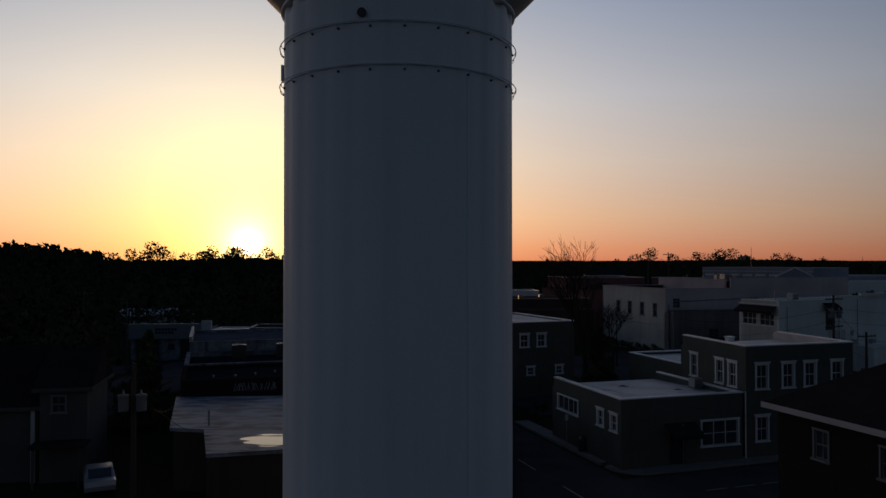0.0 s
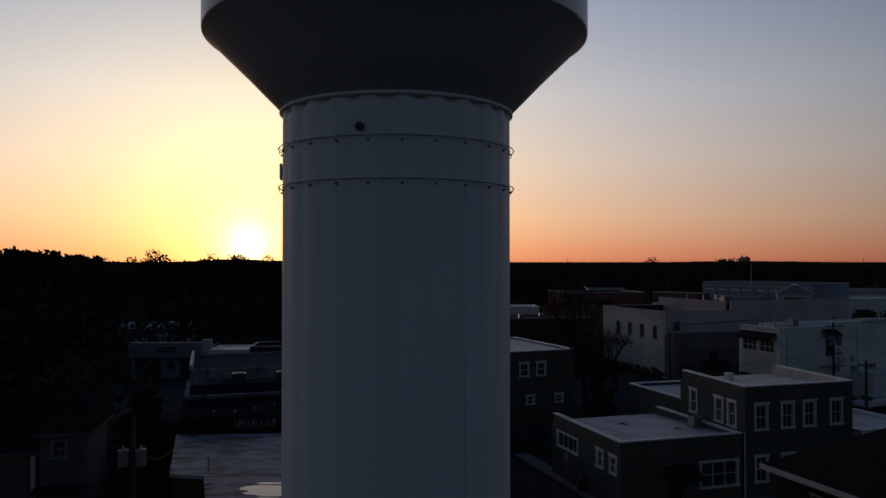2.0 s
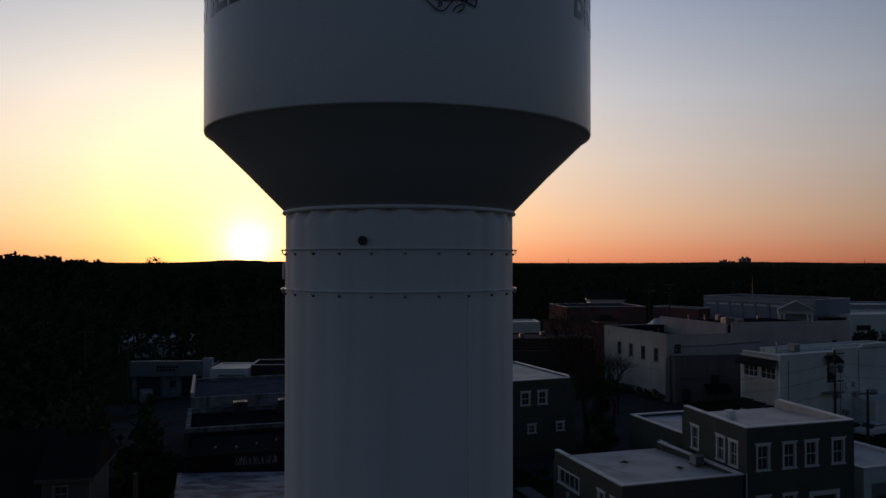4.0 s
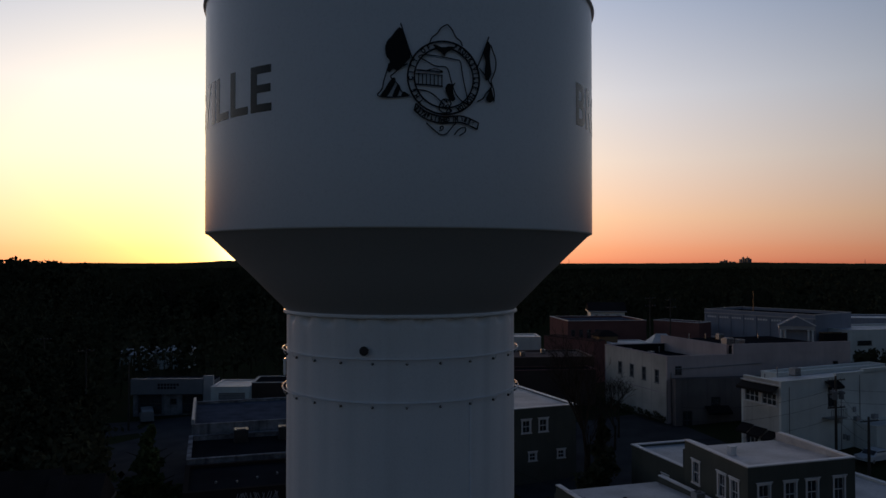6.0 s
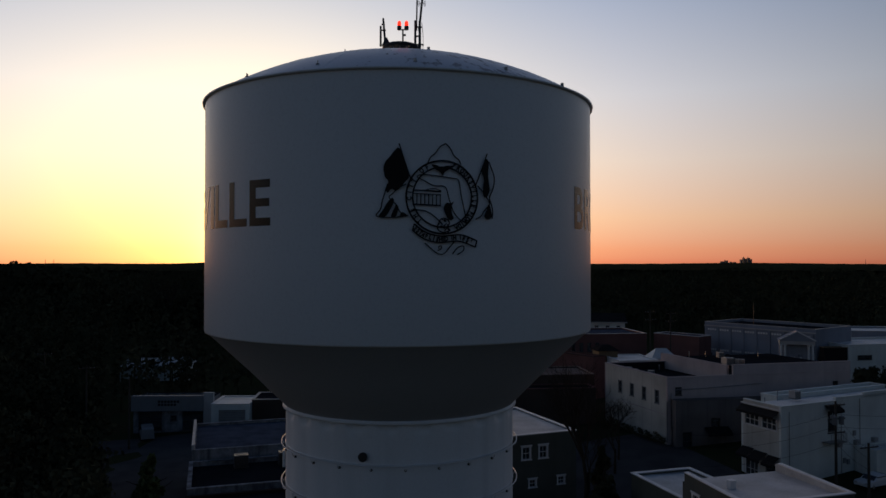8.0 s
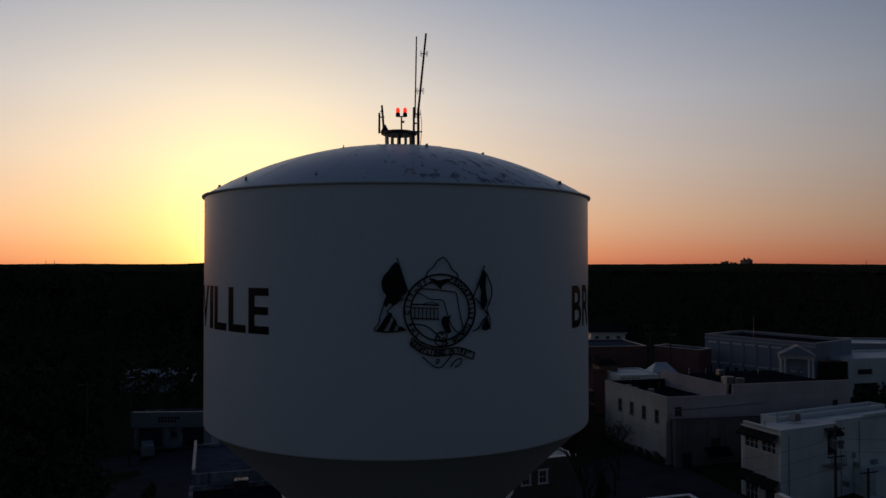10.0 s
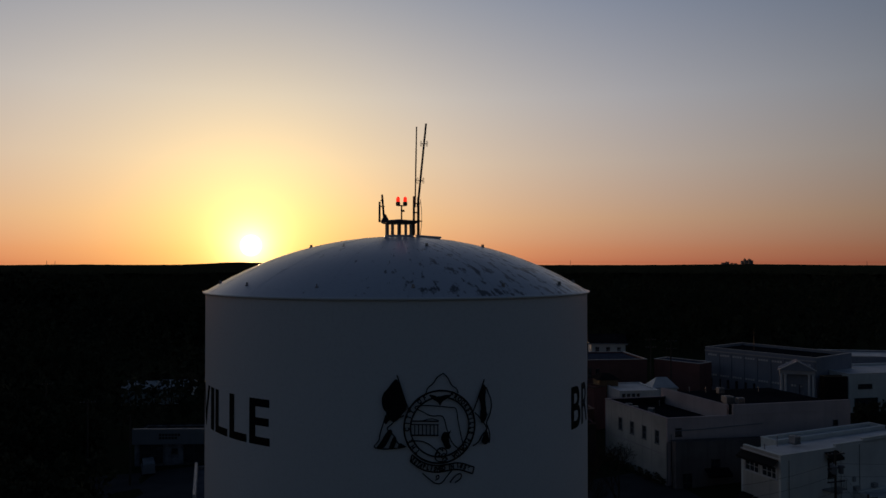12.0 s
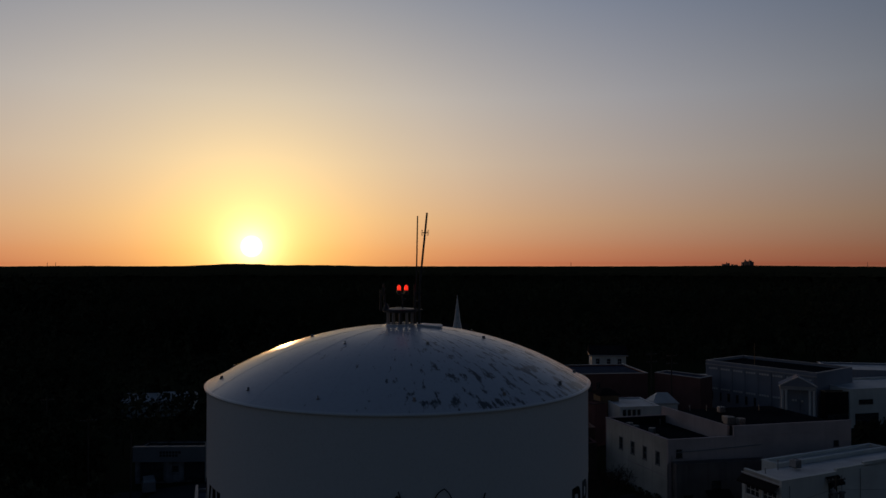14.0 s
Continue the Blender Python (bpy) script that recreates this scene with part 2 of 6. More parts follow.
def dome_material():
    """White dome paint with dark mildew patches in small blotches, denser on the weather side."""
    m = node_material("dome_paint", (0.66, 0.69, 0.73), (0.52, 0.55, 0.59), 1.0, 0.4, 0.32, bump=0.03, fine=10)
    nt = m.node_tree
    N, L = nt.nodes.new, nt.links.new
    b = nt.nodes["Principled BSDF"]
    old = b.inputs["Base Color"].links[0].from_socket
    co = N("ShaderNodeTexCoord")
    sep = N("ShaderNodeSeparateXYZ")
    L(co.outputs["Object"], sep.inputs[0])
    # polar coordinates, so that the stains run down the slope
    turn = N("ShaderNodeMath")
    turn.operation = "ARCTAN2"
    L(sep.outputs[0], turn.inputs[0])
    L(sep.outputs[1], turn.inputs[1])
    flat_v = N("ShaderNodeVectorMath")
    flat_v.operation = "MULTIPLY"
    flat_v.inputs[1].default_value = (1, 1, 0)
    L(co.outputs["Object"], flat_v.inputs[0])
    out_r = N("ShaderNodeVectorMath")
    out_r.operation = "LENGTH"
    L(flat_v.outputs[0], out_r.inputs[0])
    polar = N("ShaderNodeCombineXYZ")
    L(turn.outputs[0], polar.inputs[0])
    L(out_r.outputs["Value"], polar.inputs[1])
    spread = N("ShaderNodeVectorMath")
    spread.operation = "MULTIPLY"
    spread.inputs[1].default_value = (7.5, 0.7, 1)
    L(polar.outputs[0], spread.inputs[0])
    n1 = N("ShaderNodeTexNoise")
    n1.inputs["Scale"].default_value, n1.inputs["Detail"].default_value, n1.inputs["Roughness"].default_value = 3.0, 8, 0.62
    L(spread.outputs[0], n1.inputs["Vector"])
    n2 = N("ShaderNodeTexNoise")
    n2.inputs["Scale"].default_value = 0.5
    L(co.outputs["Object"], n2.inputs["Vector"])
    side = N("ShaderNodeMapRange")
    for i, v in enumerate((-4.0, 4.5, -0.04, 0.11)):
        side.inputs[i + 1].default_value = v
    L(sep.outputs[0], side.inputs[0])
    s1 = N("ShaderNodeMath")
    L(n1.outputs["Fac"], s1.inputs[0])
    L(side.outputs[0], s1.inputs[1])
    s2 = N("ShaderNodeMath")
    s2.operation = "MULTIPLY_ADD"
    L(n2.outputs["Fac"], s2.inputs[0])
    s2.inputs[1].default_value = 0.22
    L(s1.outputs[0], s2.inputs[2])
    mr = N("ShaderNodeMapRange")
    for i, v in enumerate((0.735, 0.80, 0.0, 0.9)):
        mr.inputs[i + 1].default_value = v
    L(s2.outputs[0], mr.inputs[0])
    mx = N("ShaderNodeMix")
    mx.data_type = "RGBA"
    L(mr.outputs[0], mx.inputs[0])
    L(old, mx.inputs[6])
    mx.inputs[7].default_value = (0.05, 0.055, 0.06, 1)
    L(mx.outputs[2], b.inputs["Base Color"])
    return m


M["dome"] = dome_material()


# ---- building blocks ----
def link_mesh(name, me, material, parent=None, label="", m=None):
    ob = new(name, me)
    if material is not None and not me.materials:
        me.materials.append(M[material] if isinstance(material, str) else material)
    if parent is not None:
        ob.parent = parent
    if m is not None:
        ob.matrix_basis = m
    if label:
        tagged(ob, label)
    return ob


def part(name, bm, material, parent=None, label="", m=None, smooth=False):
    """Links a bmesh as one mesh object, under a thing or a part."""
    me = bpy.data.meshes.new(name)
    bmesh.ops.recalc_face_normals(bm, faces=bm.faces[:])
    for f in bm.faces:
        f.smooth = smooth
    bm.to_mesh(me)
    bm.free()
    return link_mesh(name, me, material, parent, label, m)


def thing(name, m, label, category, group="", kind=""):
    ob = new(name)
    ob.empty_display_size = 0.3
    ob.matrix_basis = m
    return tagged(ob, label, category, group, kind)


def boxes(*specs, bevel=0.0):
    """A bmesh of boxes (x0, y0, z0, x1, y1, z1)."""
    bm = bmesh.new()
    for x0, y0, z0, x1, y1, z1 in specs:
        bmesh.ops.create_cube(bm, size=1, matrix=Matrix.LocRotScale(((x0 + x1) / 2, (y0 + y1) / 2, (z0 + z1) / 2), None, (x1 - x0, y1 - y0, z1 - z0)))
    if bevel:
        bmesh.ops.bevel(bm, geom=bm.edges[:], offset=bevel, segments=2, affect="EDGES", profile=0.6)
    return bm


def tube(bm, a, b, r0, r1=None, sides=8, cap=True):
    """A tapered tube from a to b."""
    a, b = Vector(a), Vector(b)
    r1 = r0 if r1 is None else r1
    d = b - a
    q = d.to_track_quat("Z", "Y").to_matrix().to_4x4()
    bmesh.ops.create_cone(bm, cap_ends=cap, segments=sides, radius1=r0, radius2=r1, depth=d.length, matrix=Matrix.Translation((a + b) / 2) @ q)
    return bm


def path_tube(bm, pts, r, sides=6, closed=False):
    """A tube along a line of points, with one ring of vertices at each."""
    pts = [Vector(p) for p in pts]
    rings = []
    n = len(pts)
    for i, p in enumerate(pts):
        d = (pts[(i + 1) % n] - pts[i - 1]) if closed else (pts[min(i + 1, n - 1)] - pts[max(i - 1, 0)])
        q = d.to_track_quat("Z", "Y").to_matrix()
        rings.append([bm.verts.new(p + q @ Vector((r * math.cos(2 * math.pi * k / sides), r * math.sin(2 * math.pi * k / sides), 0))) for k in range(sides)])
    for i in range(n if closed else n - 1):
        a, b = rings[i], rings[(i + 1) % n]
        for k in range(sides):
            bm.faces.new((a[k], a[(k + 1) % sides], b[(k + 1) % sides], b[k]))
    if not closed:
        bm.faces.new(rings[0][::-1])
        bm.faces.new(rings[-1])
    return bm


def lathe(profile, steps=96, radius=None):
    """Turns a profile of (r, z) round z; radius(angle, r, z) may shape it."""
    bm = bmesh.new()
    rows = []
    for r, z in profile:
        if r == 0:
            rows.append([bm.verts.new((0, 0, z))])
            continue
        row = []
        for k in range(steps):
            a = 2 * math.pi * k / steps
            rr = radius(a, r, z) if radius else r
            row.append(bm.verts.new((rr * math.sin(a), -rr * math.cos(a), z)))
        rows.append(row)
    for a, b in zip(rows, rows[1:]):
        for k in range(steps):
            j = (k + 1) % steps
            if len(a) == 1 and len(b) == 1:
                continue
            if len(a) == 1:
                bm.faces.new((a[0], b[j], b[k]))
            elif len(b) == 1:
                bm.faces.new((a[k], a[j], b[0]))
            else:
                bm.faces.new((a[k], a[j], b[j], b[k]))
    return bm


def quick_mesh(name, verts, quads, smooth=False):
    """A mesh from arrays of vertices and four-sided faces."""
    me = bpy.data.meshes.new(name)
    verts, quads = np.asarray(verts, np.float32), np.asarray(quads, np.int32)
    me.vertices.add(len(verts))
    me.vertices.foreach_set("co", verts.ravel())
    me.loops.add(quads.size)
    me.loops.foreach_set("vertex_index", quads.ravel())
    me.polygons.add(len(quads))
    me.polygons.foreach_set("loop_start", np.arange(0, quads.size, 4, dtype=np.int32))
    if smooth:
        me.polygons.foreach_set("use_smooth", np.ones(len(quads), bool))
    me.update(calc_edges=True)
    return me


def text_mesh(body, size, squeeze=1.0, fat=0.0):
    """The outline of letters as a flat mesh, in its x and y, centred."""
    cu = bpy.data.curves.new("letters", "FONT")
    cu.body, cu.size, cu.offset = body, size, fat
    cu.align_x, cu.align_y = "CENTER", "CENTER"
    ob = new("letters", cu)
    me = bpy.data.meshes.new_from_object(ob.evaluated_get(bpy.context.evaluated_depsgraph_get()))
    bpy.data.objects.remove(ob)
    bpy.data.curves.remove(cu)
    bm = bmesh.new()
    bm.from_mesh(me)
    bpy.data.meshes.remove(me)
    for v in bm.verts:
        v.co.x *= squeeze
    return bm


# ---- the ground ----
def smooth_step(a, b, x):
    t = min(1.0, max(0.0, (x - a) / (b - a)))
    return t * t * (3 - 2 * t)


def ground_z(x, y):
    z = smooth_step(62, 112, y) * max(-1.8, min(3.2, 0.055 * x + 0.75))
    z *= 1 - smooth_step(260, 600, math.hypot(x, y))
    return z


def hill(x, y):
    """Height of the land far off: low ridges toward the sunset and to the north."""
    d = math.hypot(x, y)
    a = math.degrees(math.atan2(x, max(y, 1)))
    far = smooth_step(900, 4200, d)
    ridge = 19 * math.exp(-((a + 15.0) / 3.2) ** 2) + 9 * math.exp(-((a + 9) / 2.6) ** 2) + 7 * math.exp(-((a - 22) / 4.5) ** 2) + 5 * math.exp(-((a + 26) / 4) ** 2)
    return far * (6 + ridge * (0.8 + 0.4 * noise.noise(Vector((a * 0.9, 3, 0)))))


def build_ground():
    near = np.arange(-160, 241, 8.0)
    xs = np.concatenate([[-6000, -4500, -3200, -2200, -1400, -900, -600, -400, -260], near, [320, 460, 700, 1000, 1500, 2300, 3300, 4500, 6000]])
    ys = np.concatenate([[-3000, -1200, -500, -200, -80], np.arange(-40, 281, 8.0), [330, 420, 560, 760, 1000, 1400, 1900, 2600, 3400, 4200, 4950]])
    v = [(x, y, ground_z(x, y) + hill(x, y) - 0.03) for y in ys for x in xs]
    n = len(xs)
    q = [(j * n + i, j * n + i + 1, (j + 1) * n + i + 1, (j + 1) * n + i) for j in range(len(ys) - 1) for i in range(n - 1)]
    ob = link_mesh("ground", quick_mesh("ground", v, q, True), "ground")
    tagged(ob, "dark grass and bare soil around the town blocks", "ground", kind="structure")


build_ground()
TOWN = radians(18.5)
U, V = Vector((math.cos(TOWN), math.sin(TOWN), 0)), Vector((-math.sin(TOWN), math.cos(TOWN), 0))
BLOCK = Vector((12.2, 51.6, 0))  # the kerb's corner


def town(u, v, z=0.0):
    p = BLOCK + U * u + V * v
    p.z = z
    return p


def sheet(name, label, category, u0, v0, u1, v1, lift, material, step=3.0):
    """A sheet of paving that follows the ground between two corners of the town's grid."""
    nu, nv = max(1, int((u1 - u0) / step)), max(1, int((v1 - v0) / step))
    vs = []
    for j in range(nv + 1):
        for i in range(nu + 1):
            p = town(u0 + (u1 - u0) * i / nu, v0 + (v1 - v0) * j / nv)
            vs.append((p.x, p.y, ground_z(p.x, p.y) + lift))
    q = [(j * (nu + 1) + i, j * (nu + 1) + i + 1, (j + 1) * (nu + 1) + i + 1, (j + 1) * (nu + 1) + i) for j in range(nv) for i in range(nu)]
    return tagged(link_mesh(name, quick_mesh(name, vs, q), material), label, category, kind="structure")


sheet("road", "worn dark asphalt side street beside the olive building", "road", -9.5, -8.0, -0.4, 70, 0.02, "asphalt")
sheet("road", "worn dark asphalt street in front of the olive building", "road", -60, -8.5, 70, -0.4, 0.024, "asphalt")
sheet("road", "dark asphalt car park behind the olive building", "car park", 3.0, 19.5, 33, 47, 0.03, "asphalt")
sheet("road", "dark asphalt yard in front of the low shop", "yard", -60, 34, -22, 84, 0.028, "asphalt")


def pavement(label, u0, v0, u1, v1, bend=0.0):
    """A kerbed pavement of cast slabs; bend rounds the kerb at its first corner."""
    bm = bmesh.new()
    bmesh.ops.create_cube(bm, size=1, matrix=Matrix.LocRotScale(((u0 + u1) / 2, (v0 + v1) / 2, 0.0), None, (u1 - u0, v1 - v0, 0.3)))
    if bend:
        turn = [e for e in bm.edges if all(abs(v.co.x - u0) < 0.01 and abs(v.co.y - v0) < 0.01 for v in e.verts)]
        bmesh.ops.bevel(bm, geom=turn, offset=bend, segments=8, affect="EDGES", profile=0.5)
    bmesh.ops.bevel(bm, geom=[e for e in bm.edges if e.calc_face_angle(0) > 1.0], offset=0.02, segments=1, affect="EDGES")
    ob = part("pavement", bm, "pave", m=Matrix.Translation(BLOCK) @ Matrix.Rotation(TOWN, 4, "Z"))
    tagged(ob, label, "pavement", kind="structure")
    # slabs with open joints on top
    long_u = (u1 - u0) > (v1 - v0)
    n = int(max(u1 - u0, v1 - v0) / 1.5)
    wide = (u1 - u0) / (n if long_u else 1), (v1 - v0) / (1 if long_u else n)
    slab = boxes((0.008, 0.008, 0, wide[0] - 0.008, wide[1] - 0.008, 0.03))
    me = bpy.data.meshes.new("slab")
    slab.to_mesh(me)
    slab.free()
    for k in range(2 if bend else 0, n):
        link_mesh("slab", me, "pave", ob, m=Matrix.Translation((u0 + (k * wide[0] if long_u else 0), v0 + (0 if long_u else k * wide[1]), 0.148 + 0.004 * random.random())))


pavement("grey concrete pavement with a kerb beside the side street", 0, 3.2, 1.35, 18)
pavement("grey concrete pavement with a kerb along the street", 0, 0, 26, 2.6, 2.3)
for k in range(9):
    c = town(-4.9, -2 + 7 * k)
    tagged(part("road_line", boxes((-0.06, -1.5, 0, 0.06, 1.5, 0.006)), "line", m=Matrix.Translation((c.x, c.y, ground_z(c.x, c.y) + 0.03)) @ Matrix.Rotation(TOWN, 4, "Z")), "faded white painted line on the asphalt", "road line", "road lines", "structure")
for k in range(5):
    c = town(4.0 + 2.2 * k, -4.2)
    tagged(part("road_line", boxes((-0.8, -0.06, 0, 0.8, 0.06, 0.006)), "line", m=Matrix.Translation((c.x, c.y, 0.032)) @ Matrix.Rotation(TOWN, 4, "Z")), "faded white painted line on the asphalt", "road line", "road lines", "structure")


# ---- the water tower ----
TX, TY = -1.46, 23.75
R_COL, R_TANK = 3.42, 5.72
Z_NECK, Z_LOW, Z_TOP, Z_CROWN = 21.80, 24.02, 30.46, 32.13
FLUTES, FLUTE_0 = 24, radians(5.5)


def on_tank(s, z, proud):
    """A place on the tank's wall: s metres along it from the point that faces the camera's start."""
    a = s / R_TANK
    r = R_TANK + proud
    return Vector((r * math.sin(a), -r * math.cos(a), z))


def wrap_plate(bm, s0, z0, proud, thick):
    """Bends a flat mesh in x, y round the tank as a thin plate."""
    xs = [v.co.x for v in bm.verts]
    lo, hi = min(xs), max(xs)
    for k in range(1, int((hi - lo) / 0.12) + 1):
        bmesh.ops.bisect_plane(bm, geom=bm.verts[:] + bm.edges[:] + bm.faces[:], plane_co=(lo + 0.12 * k, 0, 0), plane_no=(1, 0, 0))
    top = bmesh.ops.extrude_face_region(bm, geom=bm.faces[:])
    lifted = {g for g in top["geom"] if isinstance(g, bmesh.types.BMVert)}
    for v in bm.verts:
        v.co = on_tank(s0 + v.co.x, z0 + v.co.y, proud + (thick if v in lifted else 0))
    return bm


def stroke(points, width, closed=False):
    """A flat ribbon along a line of points in x, y, its corners rounded."""
    pts = [Vector((x, y, 0)) for x, y in points]
    for _ in range(2):
        out = []
        n = len(pts)
        for i in range(n if closed else n - 1):
            a, b = pts[i], pts[(i + 1) % n]
            out += [a.lerp(b, 0.25), a.lerp(b, 0.75)]
        pts = out if closed else [pts[0]] + out + [pts[-1]]
    bm = bmesh.new()
    n = len(pts)
    pair = []
    for i, p in enumerate(pts):
        d = (pts[(i + 1) % n] - pts[i - 1]) if closed else (pts[min(i + 1, n - 1)] - pts[max(i - 1, 0)])
        s = Vector((-d.y, d.x, 0)).normalized() * width / 2
        pair.append((bm.verts.new(p + s), bm.verts.new(p - s)))
    for i in range(n if closed else n - 1):
        a, b = pair[i], pair[(i + 1) % n]
        bm.faces.new((a[0], a[1], b[1], b[0]))
    return bm


def plate(points):
    """A filled flat shape with its corners rounded once."""
    pts = [Vector((x, y, 0)) for x, y in points]
    out = []
    for i in range(len(pts)):
        a, b = pts[i], pts[(i + 1) % len(pts)]
        out += [a.lerp(b, 0.22), a.lerp(b, 0.78)]
    bm = bmesh.new()
    bm.faces.new([bm.verts.new(p) for p in out])
    bmesh.ops.triangulate(bm, faces=bm.faces[:])
    return bm


def ring_points(r, n=40, a0=0.0, a1=360.0):
    return [(r * math.sin(radians(a0 + (a1 - a0) * k / n)), r * math.cos(radians(a0 + (a1 - a0) * k / n))) for k in range(n if a1 - a0 == 360 else n + 1)]


def fluted(a, r, z):
    """The pillar's plan: broad panels with a shallow valley midway between."""
    t = ((a - FLUTE_0) / (2 * math.pi) * FLUTES) % 1.0
    d = abs(t - 0.5) * 2  # 1 on a crest, 0 in a valley
    deep = 0.018 + 0.15 * smooth_step(Z_NECK - 0.34, Z_NECK - 0.08, z)
    return r - deep * (1 - smooth_step(0.0, 0.75, d))


tower = thing("water_tower", Matrix.Translation((TX, TY, 0)), "white painted steel water tower on a fluted pillar", "water tower")
part("pillar", lathe([(R_COL, -0.4), (R_COL, 5.0), (R_COL, 10.0), (R_COL, 15.0), (R_COL, 19.2), (R_COL, Z_NECK - 0.6), (R_COL, Z_NECK - 0.36), (R_COL, Z_NECK - 0.28), (R_COL, Z_NECK - 0.2), (R_COL, Z_NECK - 0.12), (R_COL, Z_NECK - 0.02)], FLUTES * 16, fluted), "tower", tower, "fluted white steel pillar with faint rust streaks", smooth=True)
part("plinth", lathe([(0, -0.4), (4.3, -0.4), (4.3, 0.25), (4.2, 0.35), (3.3, 0.35)], 64), "pave", tower, "round concrete plinth")
part("collar", lathe([(R_COL - 0.25, Z_NECK - 0.05), (R_COL + 0.04, Z_NECK - 0.07), (R_COL + 0.09, Z_NECK - 0.055), (R_COL + 0.09, Z_NECK + 0.005), (R_COL + 0.02, Z_NECK + 0.05), (R_COL - 0.2, Z_NECK + 0.08)], 128), "tower", tower, "pale rounded collar under the cone", smooth=True)
# the cone's material carries the shade below the tank as a darker colour
part("cone", lathe([(R_COL - 0.05, Z_NECK + 0.0), (R_COL + 0.03, Z_NECK + 0.03), (4.5, Z_LOW - 1.12), (R_TANK - 0.16, Z_LOW - 0.10), (R_TANK - 0.03, Z_LOW + 0.0)], 128), "cone", tower, "smooth painted steel cone below the tank, underside shade in its colour", smooth=True)
part("tank", lathe([(R_TANK - 0.10, Z_LOW - 0.03), (R_TANK - 0.01, Z_LOW - 0.01), (R_TANK, Z_LOW + 0.03), (R_TANK, Z_LOW + 2.1), (R_TANK, Z_LOW + 4.3), (R_TANK, Z_TOP)], 192), "tank", tower, "smooth white cylindrical tank wall", smooth=True)
for zz in (Z_LOW + 2.14, Z_LOW + 4.28):
    part("weld_seam", lathe([(R_TANK, zz - 0.012), (R_TANK + 0.004, zz), (R_TANK, zz + 0.012)], 128), "tank", tower, smooth=True)
part("rim", lathe([(R_TANK - 0.02, Z_TOP - 0.02), (R_TANK + 0.07, Z_TOP - 0.01), (R_TANK + 0.08, Z_TOP + 0.035), (R_TANK - 0.05, Z_TOP + 0.06)], 192), "tank", tower, "thin drip rim round the roof", smooth=True)
rise, reach = Z_CROWN - Z_TOP - 0.03, R_TANK + 0.02
RAD = (reach * reach + rise * rise) / (2 * rise)


def dome_z(r):
    return Z_CROWN - RAD + math.sqrt(RAD * RAD - r * r)


dome = part("dome", lathe([(reach * (1 - k / 24), dome_z(reach * (1 - k / 24)) - 30) for k in range(24)] + [(0, Z_CROWN - 30)], 144), "dome", tower, "low white dome blotched with dark mildew", m=Matrix.Translation((0, 0, 30)), smooth=True)
for k in range(16):  # radial lap seams of the roof plates
    a = 2 * math.pi * (k + 0.3) / 16
    pts = [(r * math.sin(a), -r * math.cos(a), dome_z(r) + 0.002) for r in np.linspace(0.6, reach - 0.02, 10)]
    part("roof_seam", path_tube(bmesh.new(), pts, 0.005, 4), "dome", tower)
for k in range(14):  # lifting lugs
    for r, off in ((R_TANK * 0.93, 0.0), (R_TANK * 0.47, 0.5)):
        a = 2 * math.pi * (k + off) / 14 + 0.12
        if r < 4 and k % 2:
            continue
        part("lug", boxes((-0.010, -0.04, -0.02, 0.010, 0.04, 0.08), (-0.04, -0.04, -0.01, 0.04, 0.04, 0.010)), "steel", tower, m=Matrix.Translation((r * math.sin(a), -r * math.cos(a), dome_z(r))) @ Matrix.Rotation(a + 0.6, 4, "Z"))

# painters' rails round the pillar's head: a pipe ring held off the wall, with a weld band and a bracket on each crest
for zr in (20.69, 19.56):
    part("rail_band", lathe([(R_COL - 0.01, zr - 0.014), (R_COL + 0.012, zr - 0.010), (R_COL + 0.012, zr + 0.010), (R_COL - 0.01, zr + 0.014)], 144), "tower", tower, smooth=True)
    ring = [((R_COL + 0.115) * math.sin(2 * math.pi * k / 120), -(R_COL + 0.115) * math.cos(2 * math.pi * k / 120), zr) for k in range(120)]
    part("rail", path_tube(bmesh.new(), ring, 0.016, 6, True), "tower", tower, "thin pipe rail standing off the pillar", smooth=True)
    for k in range(FLUTES):
        m = Matrix.Rotation(FLUTE_0 + 2 * math.pi * k / FLUTES, 4, "Z") @ Matrix.Translation((0, -R_COL, zr))
        arm = [(0, -0.115, 0), (0, -0.115, -0.06), (0, -0.08, -0.12), (0, 0.03, -0.13)]
        br = part("rail_bracket", path_tube(bmesh.new(), arm, 0.013, 6), "tower", tower, m=m, smooth=True)
        part("stud", tube(bmesh.new(), (0, 0.03, -0.13), (0, -0.05, -0.13), 0.038, 0.030, 10), "darksteel", br, "dark round stud")

a = math.asin((-2.23 - TX) / R_COL)
port = part("vent_port", tube(bmesh.new(), (0, 0.05, 0), (0, -0.10, 0), 0.105, 0.105, 24), "darksteel", tower, "dark round vent pipe with a rim", m=Matrix.Rotation(a, 4, "Z") @ Matrix.Translation((0, -R_COL, 20.90)))
part("flange", lathe([(0.09, -0.02), (0.122, -0.02), (0.122, 0.02), (0.09, 0.02)], 24), "darksteel", port, m=Matrix.Translation((0, -0.08, 0)) @ Matrix.Rotation(radians(90), 4, "X"))
a = radians(-86)
box = part("antenna_panel", boxes((-0.16, -0.10, 0, 0.16, -0.02, 0.5), bevel=0.03), "tower", tower, "small white antenna panel", m=Matrix.Rotation(a, 4, "Z") @ Matrix.Translation((0, -R_COL, 19.83)))
part("bracket", boxes((-0.05, -0.04, 0.1, 0.05, 0.06, 0.40)), "steel", box)
a = FLUTE_0 + radians(30)
